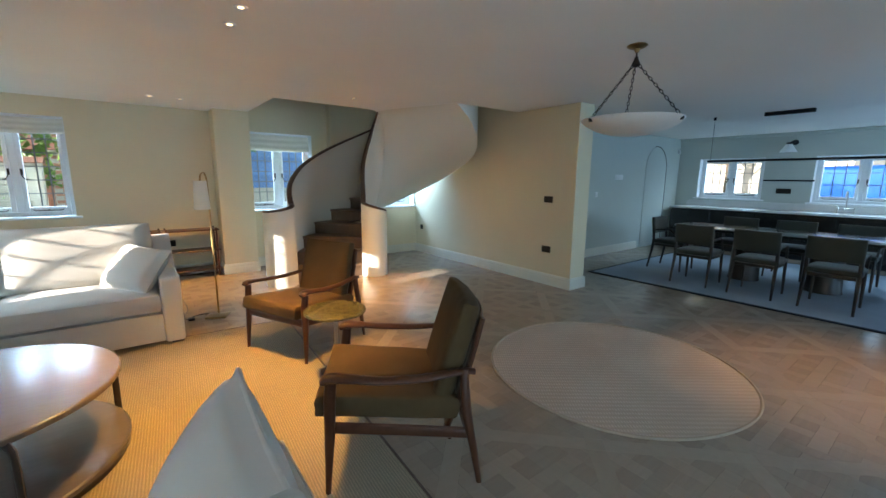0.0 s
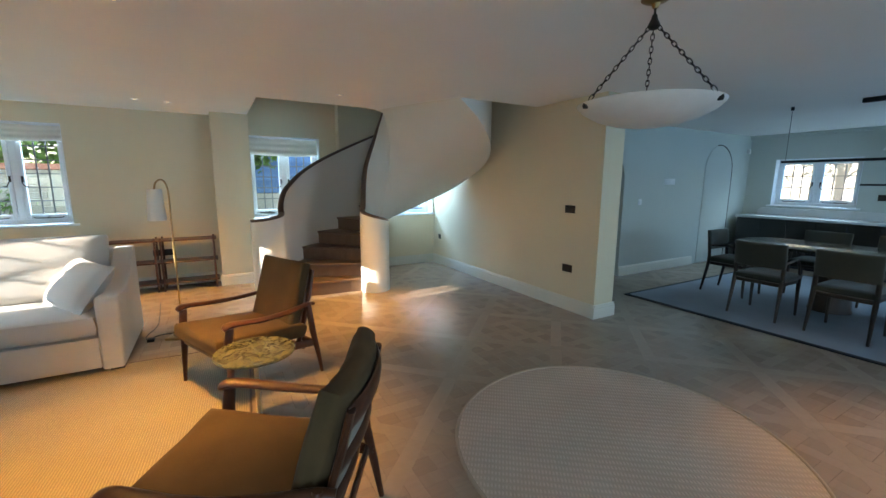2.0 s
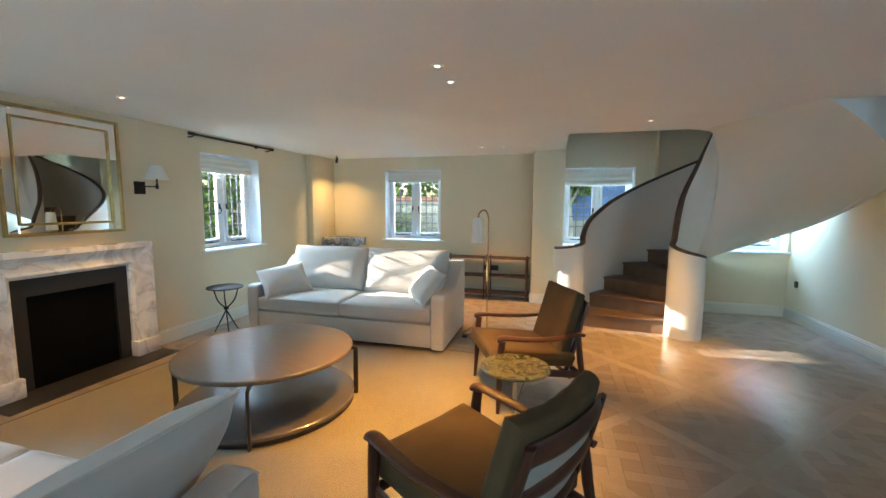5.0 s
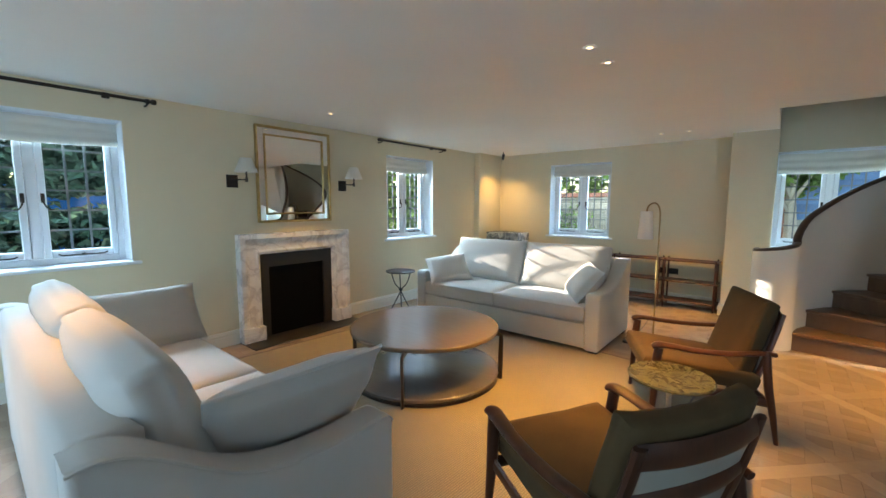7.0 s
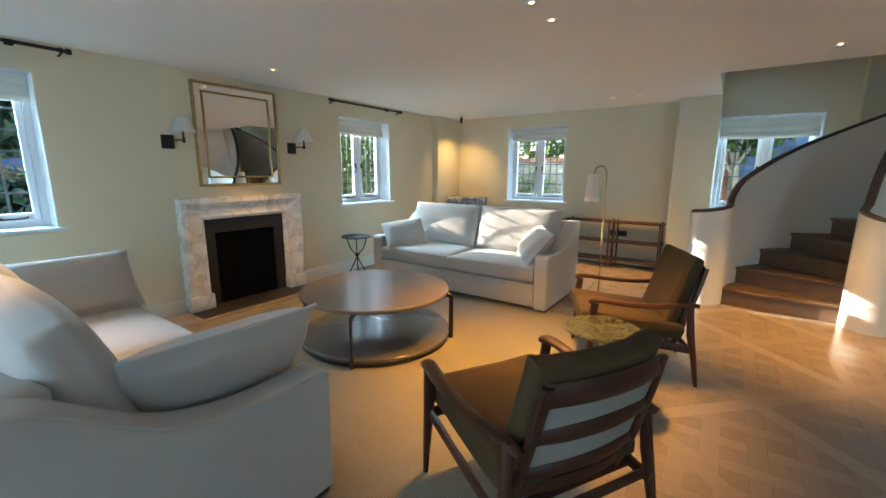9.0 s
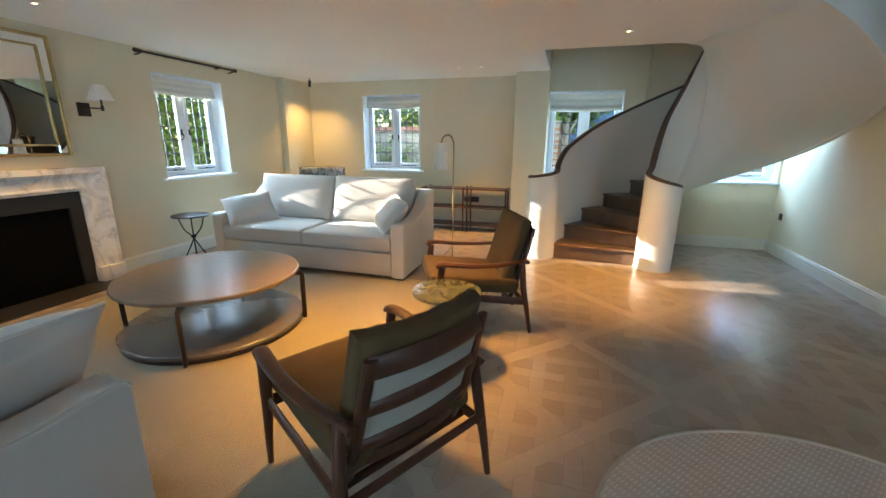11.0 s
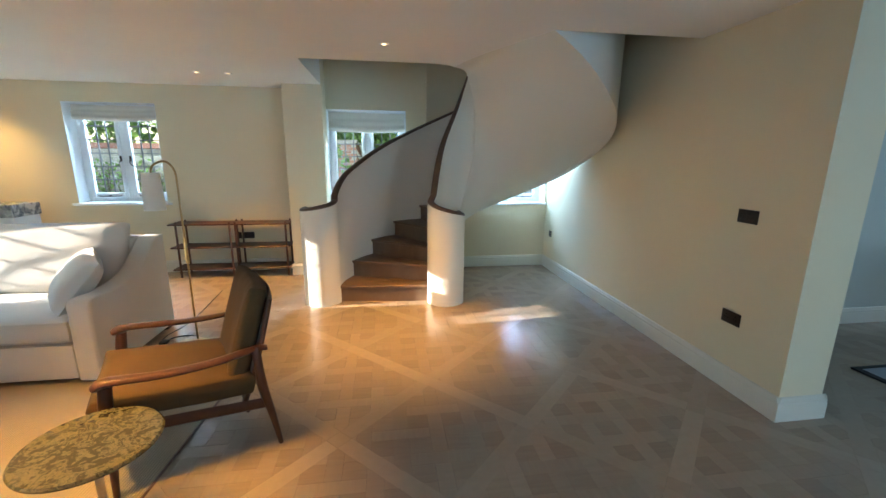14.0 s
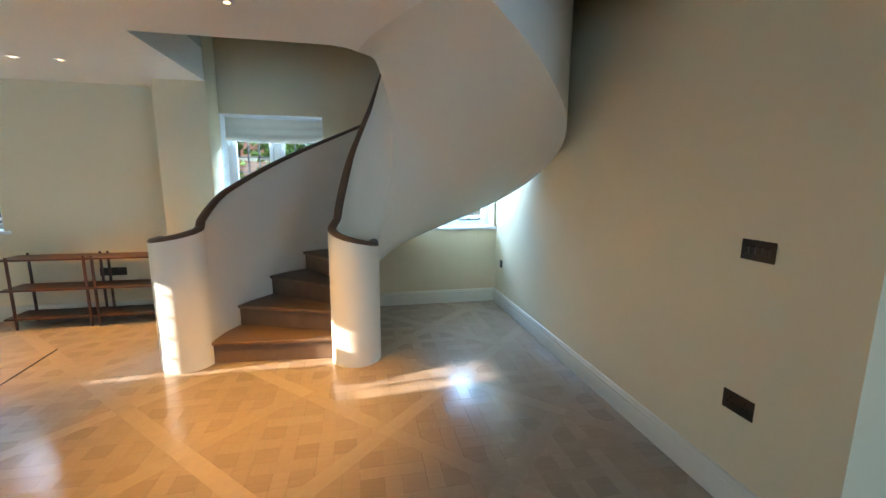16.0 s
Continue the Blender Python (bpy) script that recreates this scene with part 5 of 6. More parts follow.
def dining_chair(m, arms=True):
    """A low-backed upholstered dining chair. Local: front towards -y."""
    c = thing("dining_chair", "dark wooden dining chair with grey-green upholstered seat and back", "dining chair", m, "chairs round the dining table")
    for s in (-1, 1):
        part("front_leg", sweep(bmesh.new(), [(s * 0.225, -0.235, 0), (s * 0.222, -0.225, 0.25), (s * 0.218, -0.215, 0.45)], [0.013, 0.018, 0.02], 10), "chair_wood", c)
        part("rear_leg", sweep(bmesh.new(), [(s * 0.235, 0.285, 0), (s * 0.228, 0.235, 0.30), (s * 0.225, 0.215, 0.46), (s * 0.228, 0.23, 0.66), (s * 0.23, 0.25, 0.80)], [0.013, 0.02, 0.022, 0.019, 0.014], 10), "chair_wood", c)
        part("arm_stub", sweep(bmesh.new(), spline([(s * 0.235, 0.22, 0.64), (s * 0.245, 0.10, 0.66), (s * 0.245, -0.06, 0.655), (s * 0.225, -0.20, 0.46)], 5), [(0.014, 0.012)] * 16, 8), "chair_wood", c)
    part("seat_frame", B(-0.222, 0.222, -0.225, 0.225, 0.38, 0.42, 0.01, 2), "chair_wood", c)
    part("seat", move(cushion(0.475, 0.485, 0.09, edge=0.6, crown=0.5, n=12, seed=31), pose(0, -0.005, 0.455)), "grey_fabric", c, "grey-green fabric seat", angle=60)
    bm = cushion(0.49, 0.27, 0.055, edge=0.75, crown=0.5, n=12, seed=32)
    for v in bm.verts:
        v.co.z -= 0.028 * (1 - (v.co.x / 0.245) ** 2)
    part("backrest", move(bm, pose(0, 0.235, 0.715, 84, 0, 0)), "grey_fabric", c, "grey-green fabric back", angle=60)
    return c


first = dining_chair(pose(7.02, 2.385, 0.012, 0, 0, 90))
for y in (1.665, 0.94, 0.2, -0.55):
    copy_thing(first, pose(7.02, y, 0.012, 0, 0, 90))
for y in (2.43, 1.70, 0.98, 0.25):
    copy_thing(first, pose(8.52, y, 0.012, 0, 0, -90))
copy_thing(first, pose(7.72, 3.04, 0.012, 0, 0, 0))

# kitchen run under the windows
CX = 10.38
for k in range(7):
    y1 = 4.30 - 0.8 * k
    unit = thing("base_cabinet", "dark-stained kitchen base cabinet under the worktop", "cabinet", None, "kitchen base cabinets")
    part("body", B(CX + 0.05, FAR_X - 0.002, y1 - 0.798, y1, 0.10, 0.86), "dark_wood", unit, smooth=False)
    part("plinth", B(CX + 0.10, CX + 0.12, y1 - 0.798, y1, 0.0, 0.10), "black", unit, "recessed black plinth", smooth=False)
    for d in (0, 1):
        door_ = part("door", B(CX + 0.028, CX + 0.048, y1 - 0.398 * (d + 1), y1 - 0.398 * d - 0.004, 0.11, 0.82, 0.002, 1), "dark_wood", unit)
part("worktop", B(CX, FAR_X - 0.002, -1.3, 4.32, 0.862, 0.90, 0.004, 2), "worktop")
tagged(bpy.data.objects["worktop"], "long pale stone worktop along the window wall", "worktop")
ups = [(4.20, 0.90), (4.20, 0.98), (4.17, 1.02), (4.12, 1.04), (-1.3, 1.04), (-1.3, 0.90)]
tagged(part("upstand", extrude_profile(bmesh.new(), ups, "x", FAR_X - 0.05, FAR_X - 0.003, 0.003, 1), "worktop"), "pale stone upstand with a rounded end behind the worktop", "splashback")
tap = thing("kitchen_tap", "polished metal bridge tap on the worktop", "tap", pose(10.78, 1.47, 0.90))
part("spout", sweep(bmesh.new(), spline([(0, 0, 0.06), (0, 0, 0.30), (-0.03, 0, 0.38), (-0.10, 0, 0.40), (-0.16, 0, 0.36), (-0.17, 0, 0.30)], 5), 0.011, 10), "steel", tap)
part("bridge", sweep(bmesh.new(), [(0, -0.11, 0.09), (0, 0.11, 0.09)], 0.010, 8), "steel", tap)
for s in (-1, 1):
    part("pillar", sweep(bmesh.new(), [(0, s * 0.11, 0), (0, s * 0.11, 0.11)], 0.014, 10), "steel", tap)
    part("lever", sweep(bmesh.new(), [(0, s * 0.11, 0.12), (-0.02, s * 0.17, 0.13)], 0.007, 8), "steel", tap)

# long black light bar over the table
bar = thing("linear_pendant", "long thin black light bar hanging on wires over the table", "pendant light", pose(7.80, 1.2, 1.75))
part("bar", B(-0.018, 0.018, -1.5, 1.5, 0, 0.03, 0.004, 1), "black", bar)
for y in (1.46, -1.46):
    part("wire", sweep(bmesh.new(), [(0, y, 0.03), (0, y, CEIL - 1.75)], 0.0025, 6), "black", bar)
    part("ceiling_cup", lathe(bmesh.new(), [(0, CEIL - 1.75), (0.018, CEIL - 1.75), (0.018, CEIL - 1.79), (0, CEIL - 1.79)], 14, at=(0, y, 0)), "black", bar)
part("canopy", B(-0.03, 0.03, 0.30, 0.84, CEIL - 1.80, CEIL - 1.7505, 0.003, 1), "black", bar, "black ceiling canopy")

shelf_rail = thing("wall_rail", "slim black wall-mounted rail between the kitchen windows", "wall rail", pose(FAR_X, 2.4, 1.47))
part("rail", B(-0.09, -0.06, -0.42, 0.38, 0, 0.03, 0.004, 1), "black", shelf_rail)
for y in (-0.36, 0.32):
    part("bracket", B(-0.06, -0.001, y - 0.01, y + 0.01, 0.005, 0.025), "black", shelf_rail, smooth=False)

arm = thing("kitchen_wall_lamp", "black jointed wall lamp with a white cone shade", "wall lamp", pose(FAR_X, 2.36, 2.22))
part("rose", sweep(bmesh.new(), [(-0.001, 0, 0), (-0.03, 0, 0)], 0.05, 18), "black", arm)
part("arm", sweep(bmesh.new(), [(-0.03, 0, 0), (-0.12, 0.02, 0.02), (-0.17, 0.05, -0.02)], 0.012, 8), "black", arm)
part("socket_cup", lathe(bmesh.new(), [(0, 0.02), (0.04, 0.015), (0.045, -0.03), (0, -0.03)], 18, at=(-0.17, 0.06, -0.02)), "black", arm)
bm = lathe(bmesh.new(), [(0.045, -0.04), (0.14, -0.19)], 32, at=(-0.17, 0.06, 0))
bmesh.ops.solidify(bm, geom=list(bm.faces), thickness=0.003)
part("shade", bm, "plastic_white", arm, "white cone shade")

wall_plate(pose(FAR_X, 2.44, 1.275, 0, 0, 90), 0.24, 0.1, (-0.08, 0, 0.08), label="dark bronze socket plate above the worktop")
wall_plate(pose(8.38, DIN_Y, 1.52, 0, 0, 0) @ pose(0, 0, 0, 0, 0, 180), 0.30, 0.10, (-0.1, 0.0, 0.1), "plastic_white", "white plastic switches in a row on the wall")
wall_plate(pose(7.62, DIN_Y, 1.19, 0, 0, 180), 0.085, 0.10, (0.015,), "plastic_white", "small white thermostat on the wall", "thermostat", "thermostat")

sensor = thing("alarm_sensor", "small white alarm sensor high in the corner", "sensor", pose(FAR_X - 0.10, DIN_Y, 2.12))
part("case", B(-0.03, 0.03, -0.045, -0.001, -0.05, 0.05, 0.014, 3), "plastic_white", sensor)
part("lens", B(-0.02, 0.02, -0.049, -0.044, -0.035, 0.0, 0.002, 1), "alabaster", sensor, "milky sensor lens")

# ---------------------------------------------------------------- outside
structure(part("ground", B(-260, 260, -260, 260, -0.35, -0.21), "grass", smooth=False), "rough grass reaching to the horizon", "ground")
structure(part("pavement", B(-3.4, 30, -8, 12, -0.205, -0.18), "paving", smooth=False), "pale gravel drive round the house", "pavement")


def leaves(n, x0, x1, y0, y1, z0, z1, size, seed, gap=-0.12, droop=0.4, slot=None):
    """Many single folded leaves, thickest near the front of a bank with an uneven outline."""
    rnd = random.Random(seed)
    verts, faces = [], []
    while len(faces) < 2 * n:
        x, y, z = rnd.uniform(x0, x1), rnd.uniform(y0, y1), rnd.uniform(z0, z1)
        edge = noise.noise(Vector((x * 0.5, y * 0.5, z * 0.5 + seed)))
        if edge < gap or z > z1 - 0.25 * (z1 - z0) * (0.5 + noise.noise(Vector((x * 0.9, y * 0.9, seed)))):
            continue
        if slot and abs(z - slot[0] - 0.04 * math.sin(5 * y)) < slot[1] and rnd.random() < 0.93:
            continue
        s = size * rnd.uniform(0.6, 1.25)
        turn = Euler((rnd.uniform(-1.2, 1.2), rnd.uniform(-1.2, 1.2), rnd.uniform(0, 6.28))).to_matrix()
        base = len(verts)
        for p in ((0, -0.5, 0), (0.42, -0.08, 0.12), (0, 0.55, -droop * 0.3), (-0.42, -0.08, 0.12)):
            verts.append(Vector((x, y, z)) + turn @ Vector(p) * s)
        faces += [(base, base + 1, base + 2), (base, base + 2, base + 3)]
    me = bpy.data.meshes.new("leaves")
    me.from_pydata([tuple(v) for v in verts], [], faces)
    return me


def hedge(name, mat, label, *a):
    me = leaves(*a)
    me.materials.append(M[mat])
    return tagged(new(name, me), label, "hedge", kind="stuff")


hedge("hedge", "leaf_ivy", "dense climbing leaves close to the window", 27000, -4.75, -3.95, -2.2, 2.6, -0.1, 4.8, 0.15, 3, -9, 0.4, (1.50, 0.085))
hedge("hedge", "leaf_sunlit", "tall green garden hedge in sunlight", 10000, -8.4, -7.4, 5.8, 13.5, -0.2, 3.5, 0.2, 5, -9)
hedge("hedge", "leaf_sunlit", "sunlit foliage above the garden wall", 9000, -7.5, 2.0, 11.2, 13.0, 1.2, 5.6, 0.18, 7, -9)
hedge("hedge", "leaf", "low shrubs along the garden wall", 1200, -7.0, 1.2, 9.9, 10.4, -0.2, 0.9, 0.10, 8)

gw = thing("garden_wall", "pale coursed stone garden wall with a clay tile coping", "wall")
part("mortar_bed", B(-8.2, -0.72, 10.62, 10.85, -0.2, 1.68), "mortar", gw, smooth=False)
blocks = []
for w in (0.36, 0.44, 0.52):
    me = bpy.data.meshes.new("stone")
    bm = B(0, w - 0.014, -0.016, 0.0, 0, 0.118, 0.008, 1)
    bm.to_mesh(me)
    bm.free()
    me.materials.append(M["stone"])
    blocks.append((w, me))
rnd = random.Random(6)
for r in range(14):
    x = -8.18 + rnd.uniform(0, 0.2)
    while x < -1.25:
        w, me = rnd.choice(blocks)
        o = new("stone", me)
        o.parent = gw
        o.location = (x, 10.62 - rnd.uniform(0, 0.008), -0.17 + r * 0.132)
        x += w
part("coping", extrude_profile(bmesh.new(), [(10.56, 1.682), (10.91, 1.682), (10.91, 1.70), (10.735, 1.80), (10.56, 1.70)], "x", -8.25, -0.68), "roof", gw, "sloping clay tile coping", smooth=False)


def bare_shrub(x, y, seed):
    """A leggy shrub: many thin crossing stems with few leaves."""
    t = thing("shrub", "leggy bare-stemmed shrub against the garden wall", "shrub", pose(x, y, -0.2), "shrubs by the garden wall")
    rnd = random.Random(seed)
    bm = bmesh.new()
    verts, faces = [], []
    for k in range(46):
        a, e = rnd.uniform(0, 2 * PI), rnd.uniform(0.25, 0.8)
        p = Vector((rnd.uniform(-0.3, 0.3), rnd.uniform(-0.1, 0.1), 0.0))
        pts = [p.copy()]
        for j in range(5):
            p = p + Vector((e * math.cos(a), 0.25 * math.sin(a), 1.0)).normalized() * rnd.uniform(0.22, 0.40)
            a += rnd.uniform(-0.9, 0.9)
            pts.append(p.copy())
            for q in range(5):
                c = p + Vector((rnd.gauss(0, 0.08), rnd.gauss(0, 0.05), rnd.gauss(0, 0.08)))
                turn = Euler((rnd.uniform(-1.2, 1.2), rnd.uniform(-1.2, 1.2), rnd.uniform(0, 6.28))).to_matrix()
                b = len(verts)
                for v in ((0, -0.5, 0), (0.3, 0, 0.08), (0, 0.5, -0.1), (-0.3, 0, 0.08)):
                    verts.append(tuple(c + turn @ Vector(v) * 0.09))
                faces += [(b, b + 1, b + 2), (b, b + 2, b + 3)]
        sweep(bm, pts, [0.014, 0.012, 0.010, 0.008, 0.006, 0.003], 5)
    part("stems", bm, "bark", t)
    me = bpy.data.meshes.new("foliage")
    me.from_pydata(verts, [], faces)
    me.materials.append(M["leaf_sunlit"])
    new("foliage", me).parent = t
    return t


bare_shrub(-2.35, 10.3, 31)
bare_shrub(-3.7, 10.25, 32)
bare_shrub(-6.0, 10.25, 33)

bw = thing("brick_wall", "red brick garden wall behind the house", "wall")
part("mortar_bed", B(-0.7, 2.15, 11.62, 11.82, -0.2, 1.90), "mortar", bw, smooth=False)
bm = B(0, 0.215, -0.008, 0.0, 0, 0.065)
me = bpy.data.meshes.new("brick")
bm.to_mesh(me)
bm.free()
me.materials.append(M["brick"])
for r in range(27):
    for c in range(12):
        o = new("brick", me)
        o.parent = bw
        o.location = (-0.68 + c * 0.228 + (0.114 if r % 2 else 0), 11.62, -0.18 + r * 0.076)
part("coping", B(-0.72, 2.20, 11.56, 11.88, 1.902, 1.96, 0.01, 1), "mortar", bw, "pale stone coping")

barn = thing("barn", "dark blue boarded outbuilding with a clay tile roof", "outbuilding")
part("wall", B(2.34, 9.5, 13.05, 16.0, -0.2, 2.6), "board", barn, smooth=False)
for k in range(15):
    part("board", B(2.3, 9.54, 13.0, 13.045, -0.1 + k * 0.18, 0.072 + k * 0.18, 0.004, 1), "board", barn)
part("plinth", B(2.28, 9.56, 12.88, 12.998, -0.2, 1.15, 0.01, 1), "mortar", barn, "pale stone plinth")
part("roof", extrude_profile(bmesh.new(), [(12.7, 2.5), (14.5, 4.3), (16.3, 2.5), (16.2, 2.4), (14.5, 4.15), (12.8, 2.4)], "x", 2.0, 9.8), "roof", barn, "clay tile roof", smooth=False)
house = thing("neighbour_house", "brick outbuilding with a low clay roof beyond the garden", "house")
part("wall", B(-1.5, 3.2, 17.0, 21.0, -0.2, 2.3), "brick", house, smooth=False)
part("roof", extrude_profile(bmesh.new(), [(16.6, 2.2), (19.0, 4.4), (21.4, 2.2), (21.3, 2.1), (19.0, 4.25), (16.7, 2.1)], "x", -1.9, 3.6), "roof", house, "clay tile roof", smooth=False)


def tree(x, y, h, r, seed, mat="leaf_sunlit", bark="bark"):
    t = thing("tree", "leafy garden tree beyond the house", "tree", pose(x, y, -0.2), "garden trees")
    bm = sweep(bmesh.new(), [(0, 0, 0), (0.05, 0.02, h * 0.3), (0.0, 0.08, h * 0.6), (0.1, 0.1, h * 0.85)], [0.16, 0.12, 0.08, 0.03], 10)
    rnd = random.Random(seed)
    for k in range(6):
        a, z = rnd.uniform(0, 6.28), h * rnd.uniform(0.35, 0.7)
        sweep(bm, [(0, 0, z), (0.4 * r * math.cos(a), 0.4 * r * math.sin(a), z + 0.15 * h), (0.8 * r * math.cos(a), 0.8 * r * math.sin(a), z + 0.25 * h)], [0.05, 0.035, 0.012], 6)
    part("trunk", bm, bark, t)
    verts, faces = [], []
    clumps = []
    for k in range(26):
        a, e, q = rnd.uniform(0, 6.28), rnd.uniform(-0.9, 1.3), r * rnd.uniform(0.3, 1.0)
        clumps.append(Vector((q * math.cos(a) * math.cos(e), q * math.sin(a) * math.cos(e), h * 0.72 + 0.8 * q * math.sin(e))))
    for k in range(2600):
        c = rnd.choice(clumps) + Vector((rnd.gauss(0, 1), rnd.gauss(0, 1), rnd.gauss(0, 0.8))) * r * 0.2
        turn = Euler((rnd.uniform(-1.2, 1.2), rnd.uniform(-1.2, 1.2), rnd.uniform(0, 6.28))).to_matrix()
        b = len(verts)
        for p in ((0, -0.5, 0), (0.3, 0, 0.08), (0, 0.5, -0.1), (-0.3, 0, 0.08)):
            verts.append(tuple(c + turn @ Vector(p) * 0.2))
        faces += [(b, b + 1, b + 2), (b, b + 2, b + 3)]
    me = bpy.data.meshes.new("crown")
    me.from_pydata(verts, [], faces)
    me.materials.append(M[mat])
    crown = new("crown", me)
    crown.parent = t
    return t


tree(6.8, 11.2, 4.6, 1.6, 4)
tree(2.3, 12.4, 3.6, 0.75, 21, bark="bark_sunlit")
tree(-3.5, 15.0, 6.5, 2.4, 9)
tree(0.2, 14.6, 5.5, 2.0, 12)
tree(19.0, 6.0, 6.5, 2.4, 15)


def van(m):
    """A parked van. Local: x along it, z up."""
    c = thing("van", "bright blue parked van on the gravel drive", "van", m)
    side_ = [(-2.2, 0.35), (-2.25, 0.80), (-2.15, 1.12), (-1.65, 1.25), (-1.05, 1.92), (0.3, 2.02), (2.0, 2.0), (2.15, 1.7), (2.2, 0.95), (2.2, 0.55), (2.1, 0.32)]
    part("body", extrude_profile(bmesh.new(), side_, "y", -0.85, 0.85, 0.12, 3), "car_blue", c, angle=40)
    for s in (-1, 1):
        part("side_window", extrude_profile(bmesh.new(), [(-1.3, 1.28), (-0.9, 1.80), (0.0, 1.85), (0.0, 1.28)], "y", s * 0.845, s * 0.856), "car_glass", c, smooth=False)
        for x in (-1.25, 1.3):
            tyre = part("tyre", lathe(bmesh.new(), [(0.2, -0.1), (0.31, -0.1), (0.33, -0.07), (0.33, 0.07), (0.31, 0.1), (0.2, 0.1)], 24), "tyre", c)
            tyre.matrix_local = pose(x, s * 0.78, 0.33, 90, 0, 0)
            rim = part("rim", lathe(bmesh.new(), [(0, -0.08), (0.2, -0.09), (0.2, 0.09), (0, 0.08)], 20), "steel", tyre)
    return c


van(pose(14.3, 1.0, -0.18, 0, 0, 86))
van(pose(-6.6, 1.0, -0.18, 0, 0, 84))
far = thing("far_house", "pale rendered house across the drive", "house")
part("wall", B(22, 30, 3.0, 16, -0.2, 5.2), "mortar", far, smooth=False)
part("roof", extrude_profile(bmesh.new(), [(21.5, 5.1), (26, 8.2), (30.5, 5.1)], "y", 2.6, 16.4), "roof", far, smooth=False)

# ---------------------------------------------------------------- parquet: square panels laid on the diagonal, lattice within
PITCH, RIM, STRIP, SQUARE = 0.785, 0.098, 0.086, 0.122
O = Vector((3.09, 2.83))
E1, E2 = Vector((0.70711, 0.70711)), Vector((-0.70711, 0.70711))


def clip(poly, inside):
    """Cut a convex outline by half planes (normal x, normal y, limit)."""
    for nx, ny, lim in inside:
        out = []
        for i, p in enumerate(poly):
            q = poly[(i + 1) % len(poly)]
            a, b = p[0] * nx + p[1] * ny - lim, q[0] * nx + q[1] * ny - lim
            if a <= 0:
                out.append(p)
            if (a < 0 < b) or (b < 0 < a):
                t = a / (a - b)
                out.append((p[0] + (q[0] - p[0]) * t, p[1] + (q[1] - p[1]) * t))
        poly = out
        if len(poly) < 3:
            return []
    return poly


def shrink(poly, d=0.0006):
    cx, cy = sum(p[0] for p in poly) / len(poly), sum(p[1] for p in poly) / len(poly)
    return [(p[0] - math.copysign(min(d, abs(p[0] - cx) / 2), p[0] - cx), p[1] - math.copysign(min(d, abs(p[1] - cy) / 2), p[1] - cy)) for p in poly]


def panel_pieces():
    """The pieces of one panel, about its middle, in the panel's own turned axes: (outline, runs across)."""
    h, k = PITCH / 2, PITCH / 2 - RIM
    out = []
    r = RIM / 2
    for s in (0, 1):
        for y in (-h,):
            bar_ = [(-h + r, y - r), (h - r, y - r), (h - r, y + r), (-h + r, y + r)]
            out.append(([(p[1], p[0]) for p in bar_] if s else bar_, s))
    out.append(([(-h - r, -h - r), (-h + r, -h - r), (-h + r, -h + r), (-h - r, -h + r)], 0))
    inner_ = []
    half = k + RIM / 2
    turn = [(0.70711, 0.70711, half), (0.70711, -0.70711, half), (-0.70711, 0.70711, half), (-0.70711, -0.70711, half)]
    step = STRIP + SQUARE
    for i in range(-4, 5):
        for j in range(-4, 5):
            x, y = i * step, j * step
            a, b = STRIP / 2, STRIP / 2 + SQUARE
            inner_.append(([(x + a, y + a), (x + b, y + a), (x + b, y + b), (x + a, y + b)], 2))
            if (i + j) % 2:
                inner_.append(([(x - b, y - a), (x + b, y - a), (x + b, y + a), (x - b, y + a)], 1))
            else:
                inner_.append(([(x - a, y - b), (x + a, y - b), (x + a, y + b), (x - a, y + b)], 0))
    for poly, run in inner_:
        poly = clip(poly, turn)
        if len(poly) >= 3:
            area = abs(sum(p[0] * q[1] - q[0] * p[1] for p, q in zip(poly, poly[1:] + poly[:1]))) / 2
            if area > 0.0004:
                out.append((poly, run + 2))
    return out


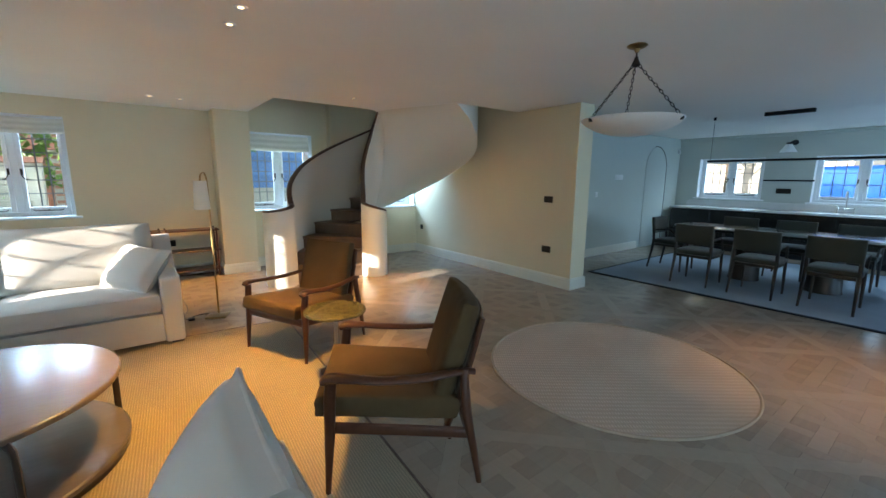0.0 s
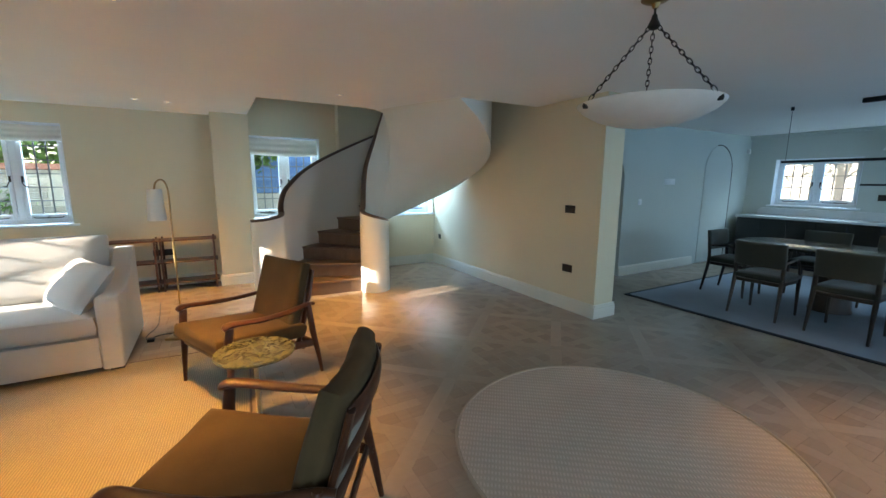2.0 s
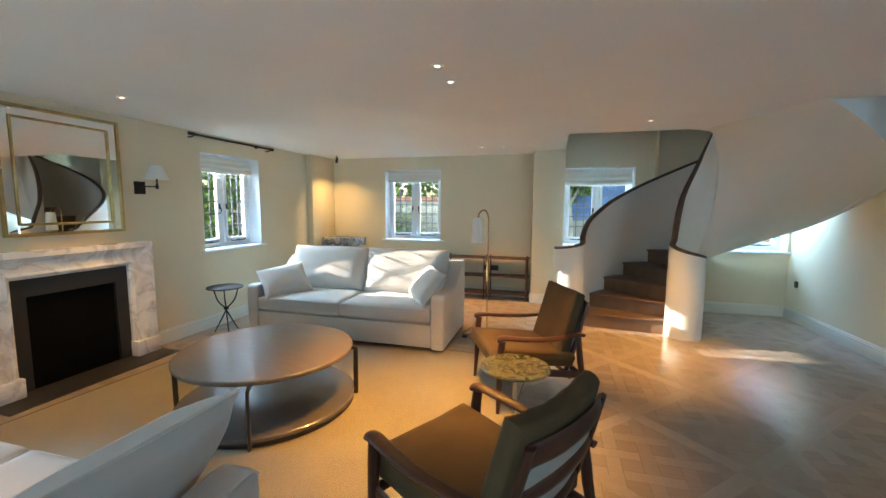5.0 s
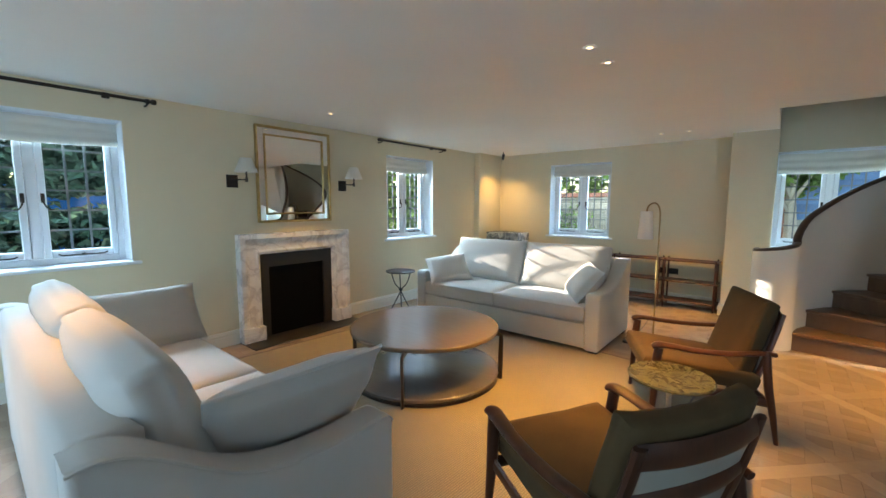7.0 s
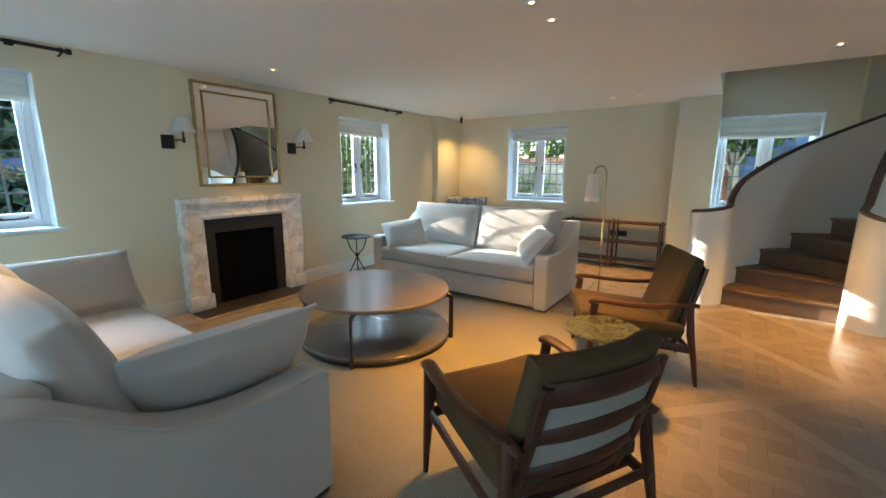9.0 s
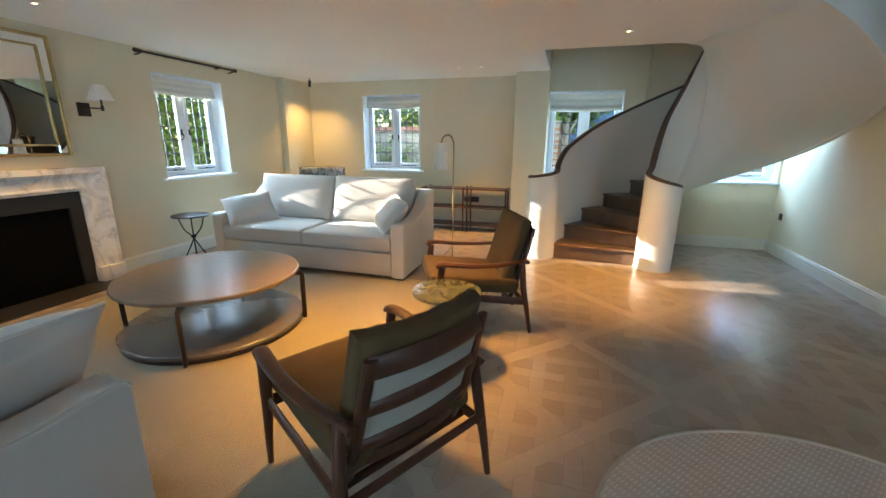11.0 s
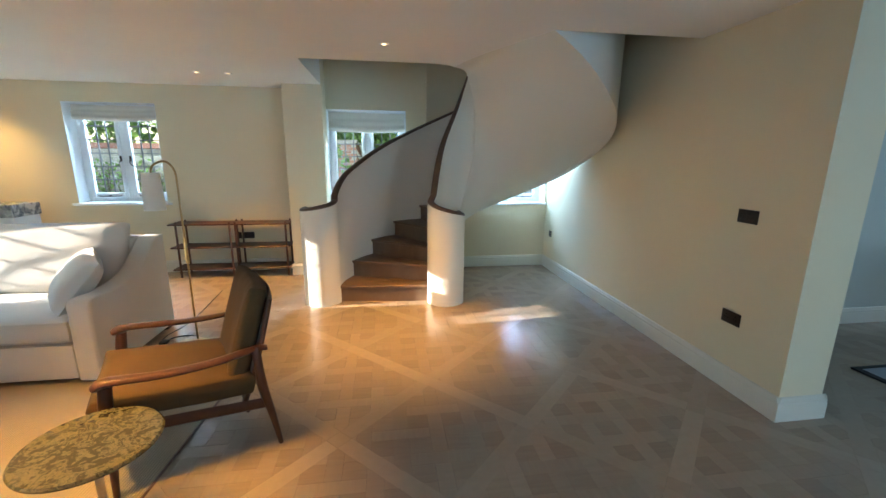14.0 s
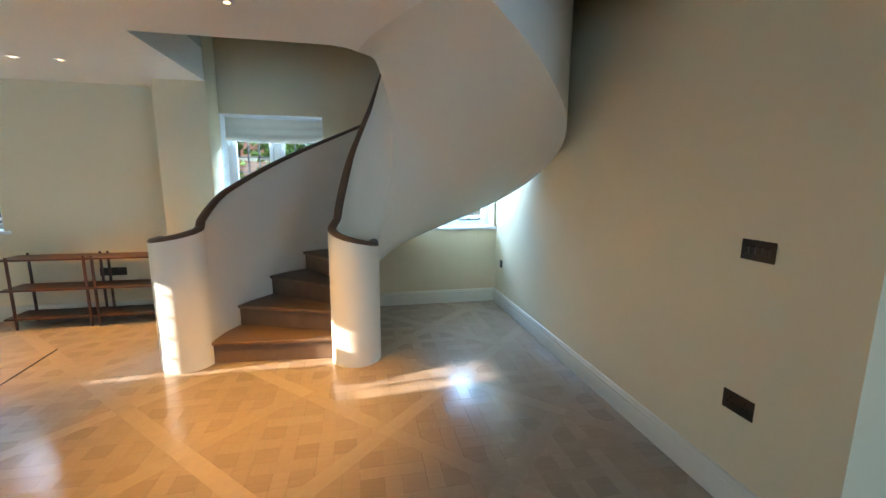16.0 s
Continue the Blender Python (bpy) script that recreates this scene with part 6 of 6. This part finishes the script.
def prism(verts, faces, poly, cx, cy, z0=-0.008, z1=0.0):
    b, n = len(verts), len(poly)
    verts.extend((x - cx, y - cy, z1) for x, y in poly)
    verts.extend((x - cx, y - cy, z0) for x, y in poly)
    faces.append(tuple(range(b, b + n)))
    for i in range(n):
        j = (i + 1) % n
        faces.append((b + i, b + n + i, b + n + j, b + j))


def place(poly, run, c):
    """From the panel's axes to the room's; the lattice already lies along the room."""
    out = []
    for x, y in poly:
        p = c + (E1 * x + E2 * y if run < 2 else Vector((x, y)))
        out.append((p.x, p.y))
    if sum(p[0] * q[1] - q[0] * p[1] for p, q in zip(out, out[1:] + out[:1])) < 0:
        out.reverse()
    return out


PIECES = panel_pieces()
floor_ob = bpy.data.objects["floor"]
rest = {0: ([], []), 1: ([], []), 2: ([], []), 3: ([], [])}
KINDS = ("oak_floor", "oak_floor_y", "oak_square", "oak_frame")
parts_left = 300
cells = []
for i in range(-14, 15):
    for j in range(-14, 15):
        c = O + E1 * (i + 0.5) * PITCH + E2 * (j + 0.5) * PITCH
        if WX - 0.6 < c.x < FAR_X + 0.5 and SOUTH - 0.6 < c.y < NY + 0.6:
            cells.append((round((c - Vector((2.9, 3.9))).length, 3), i, j, c))
bounds = [(1, 0, FAR_X), (-1, 0, -WX), (0, 1, NY), (0, -1, -SOUTH)]
meshes = {}
for dist, i, j, c in sorted(cells):
    for n, (poly, run) in enumerate(PIECES):
        out = clip(place(poly, run, c), bounds)
        if len(out) < 3:
            continue
        out = shrink(out)
        kind = 3 if run < 2 else run - 2
        whole = all(WX < x < FAR_X and SOUTH < y < NY for x, y in out)
        if parts_left and whole and dist < 1.9:
            if n not in meshes:
                vs_, fs_ = [], []
                prism(vs_, fs_, out, c.x, c.y)
                meshes[n] = bpy.data.meshes.new("parquet_block")
                meshes[n].from_pydata(vs_, [], fs_)
                meshes[n].materials.append(M[KINDS[kind]])
            ob = new("parquet_block", meshes[n])
            ob.parent = floor_ob
            ob.location = (c.x, c.y, 0)
            parts_left -= 1
        else:
            prism(*rest[kind], out, 0, 0)
for kind, (vs_, fs_) in rest.items():
    me = bpy.data.meshes.new("parquet_blocks")
    me.from_pydata(vs_, [], fs_)
    me.materials.append(M[KINDS[kind]])
    ob = tagged(new("parquet_blocks", me), kind="stuff")
    ob.parent = floor_ob
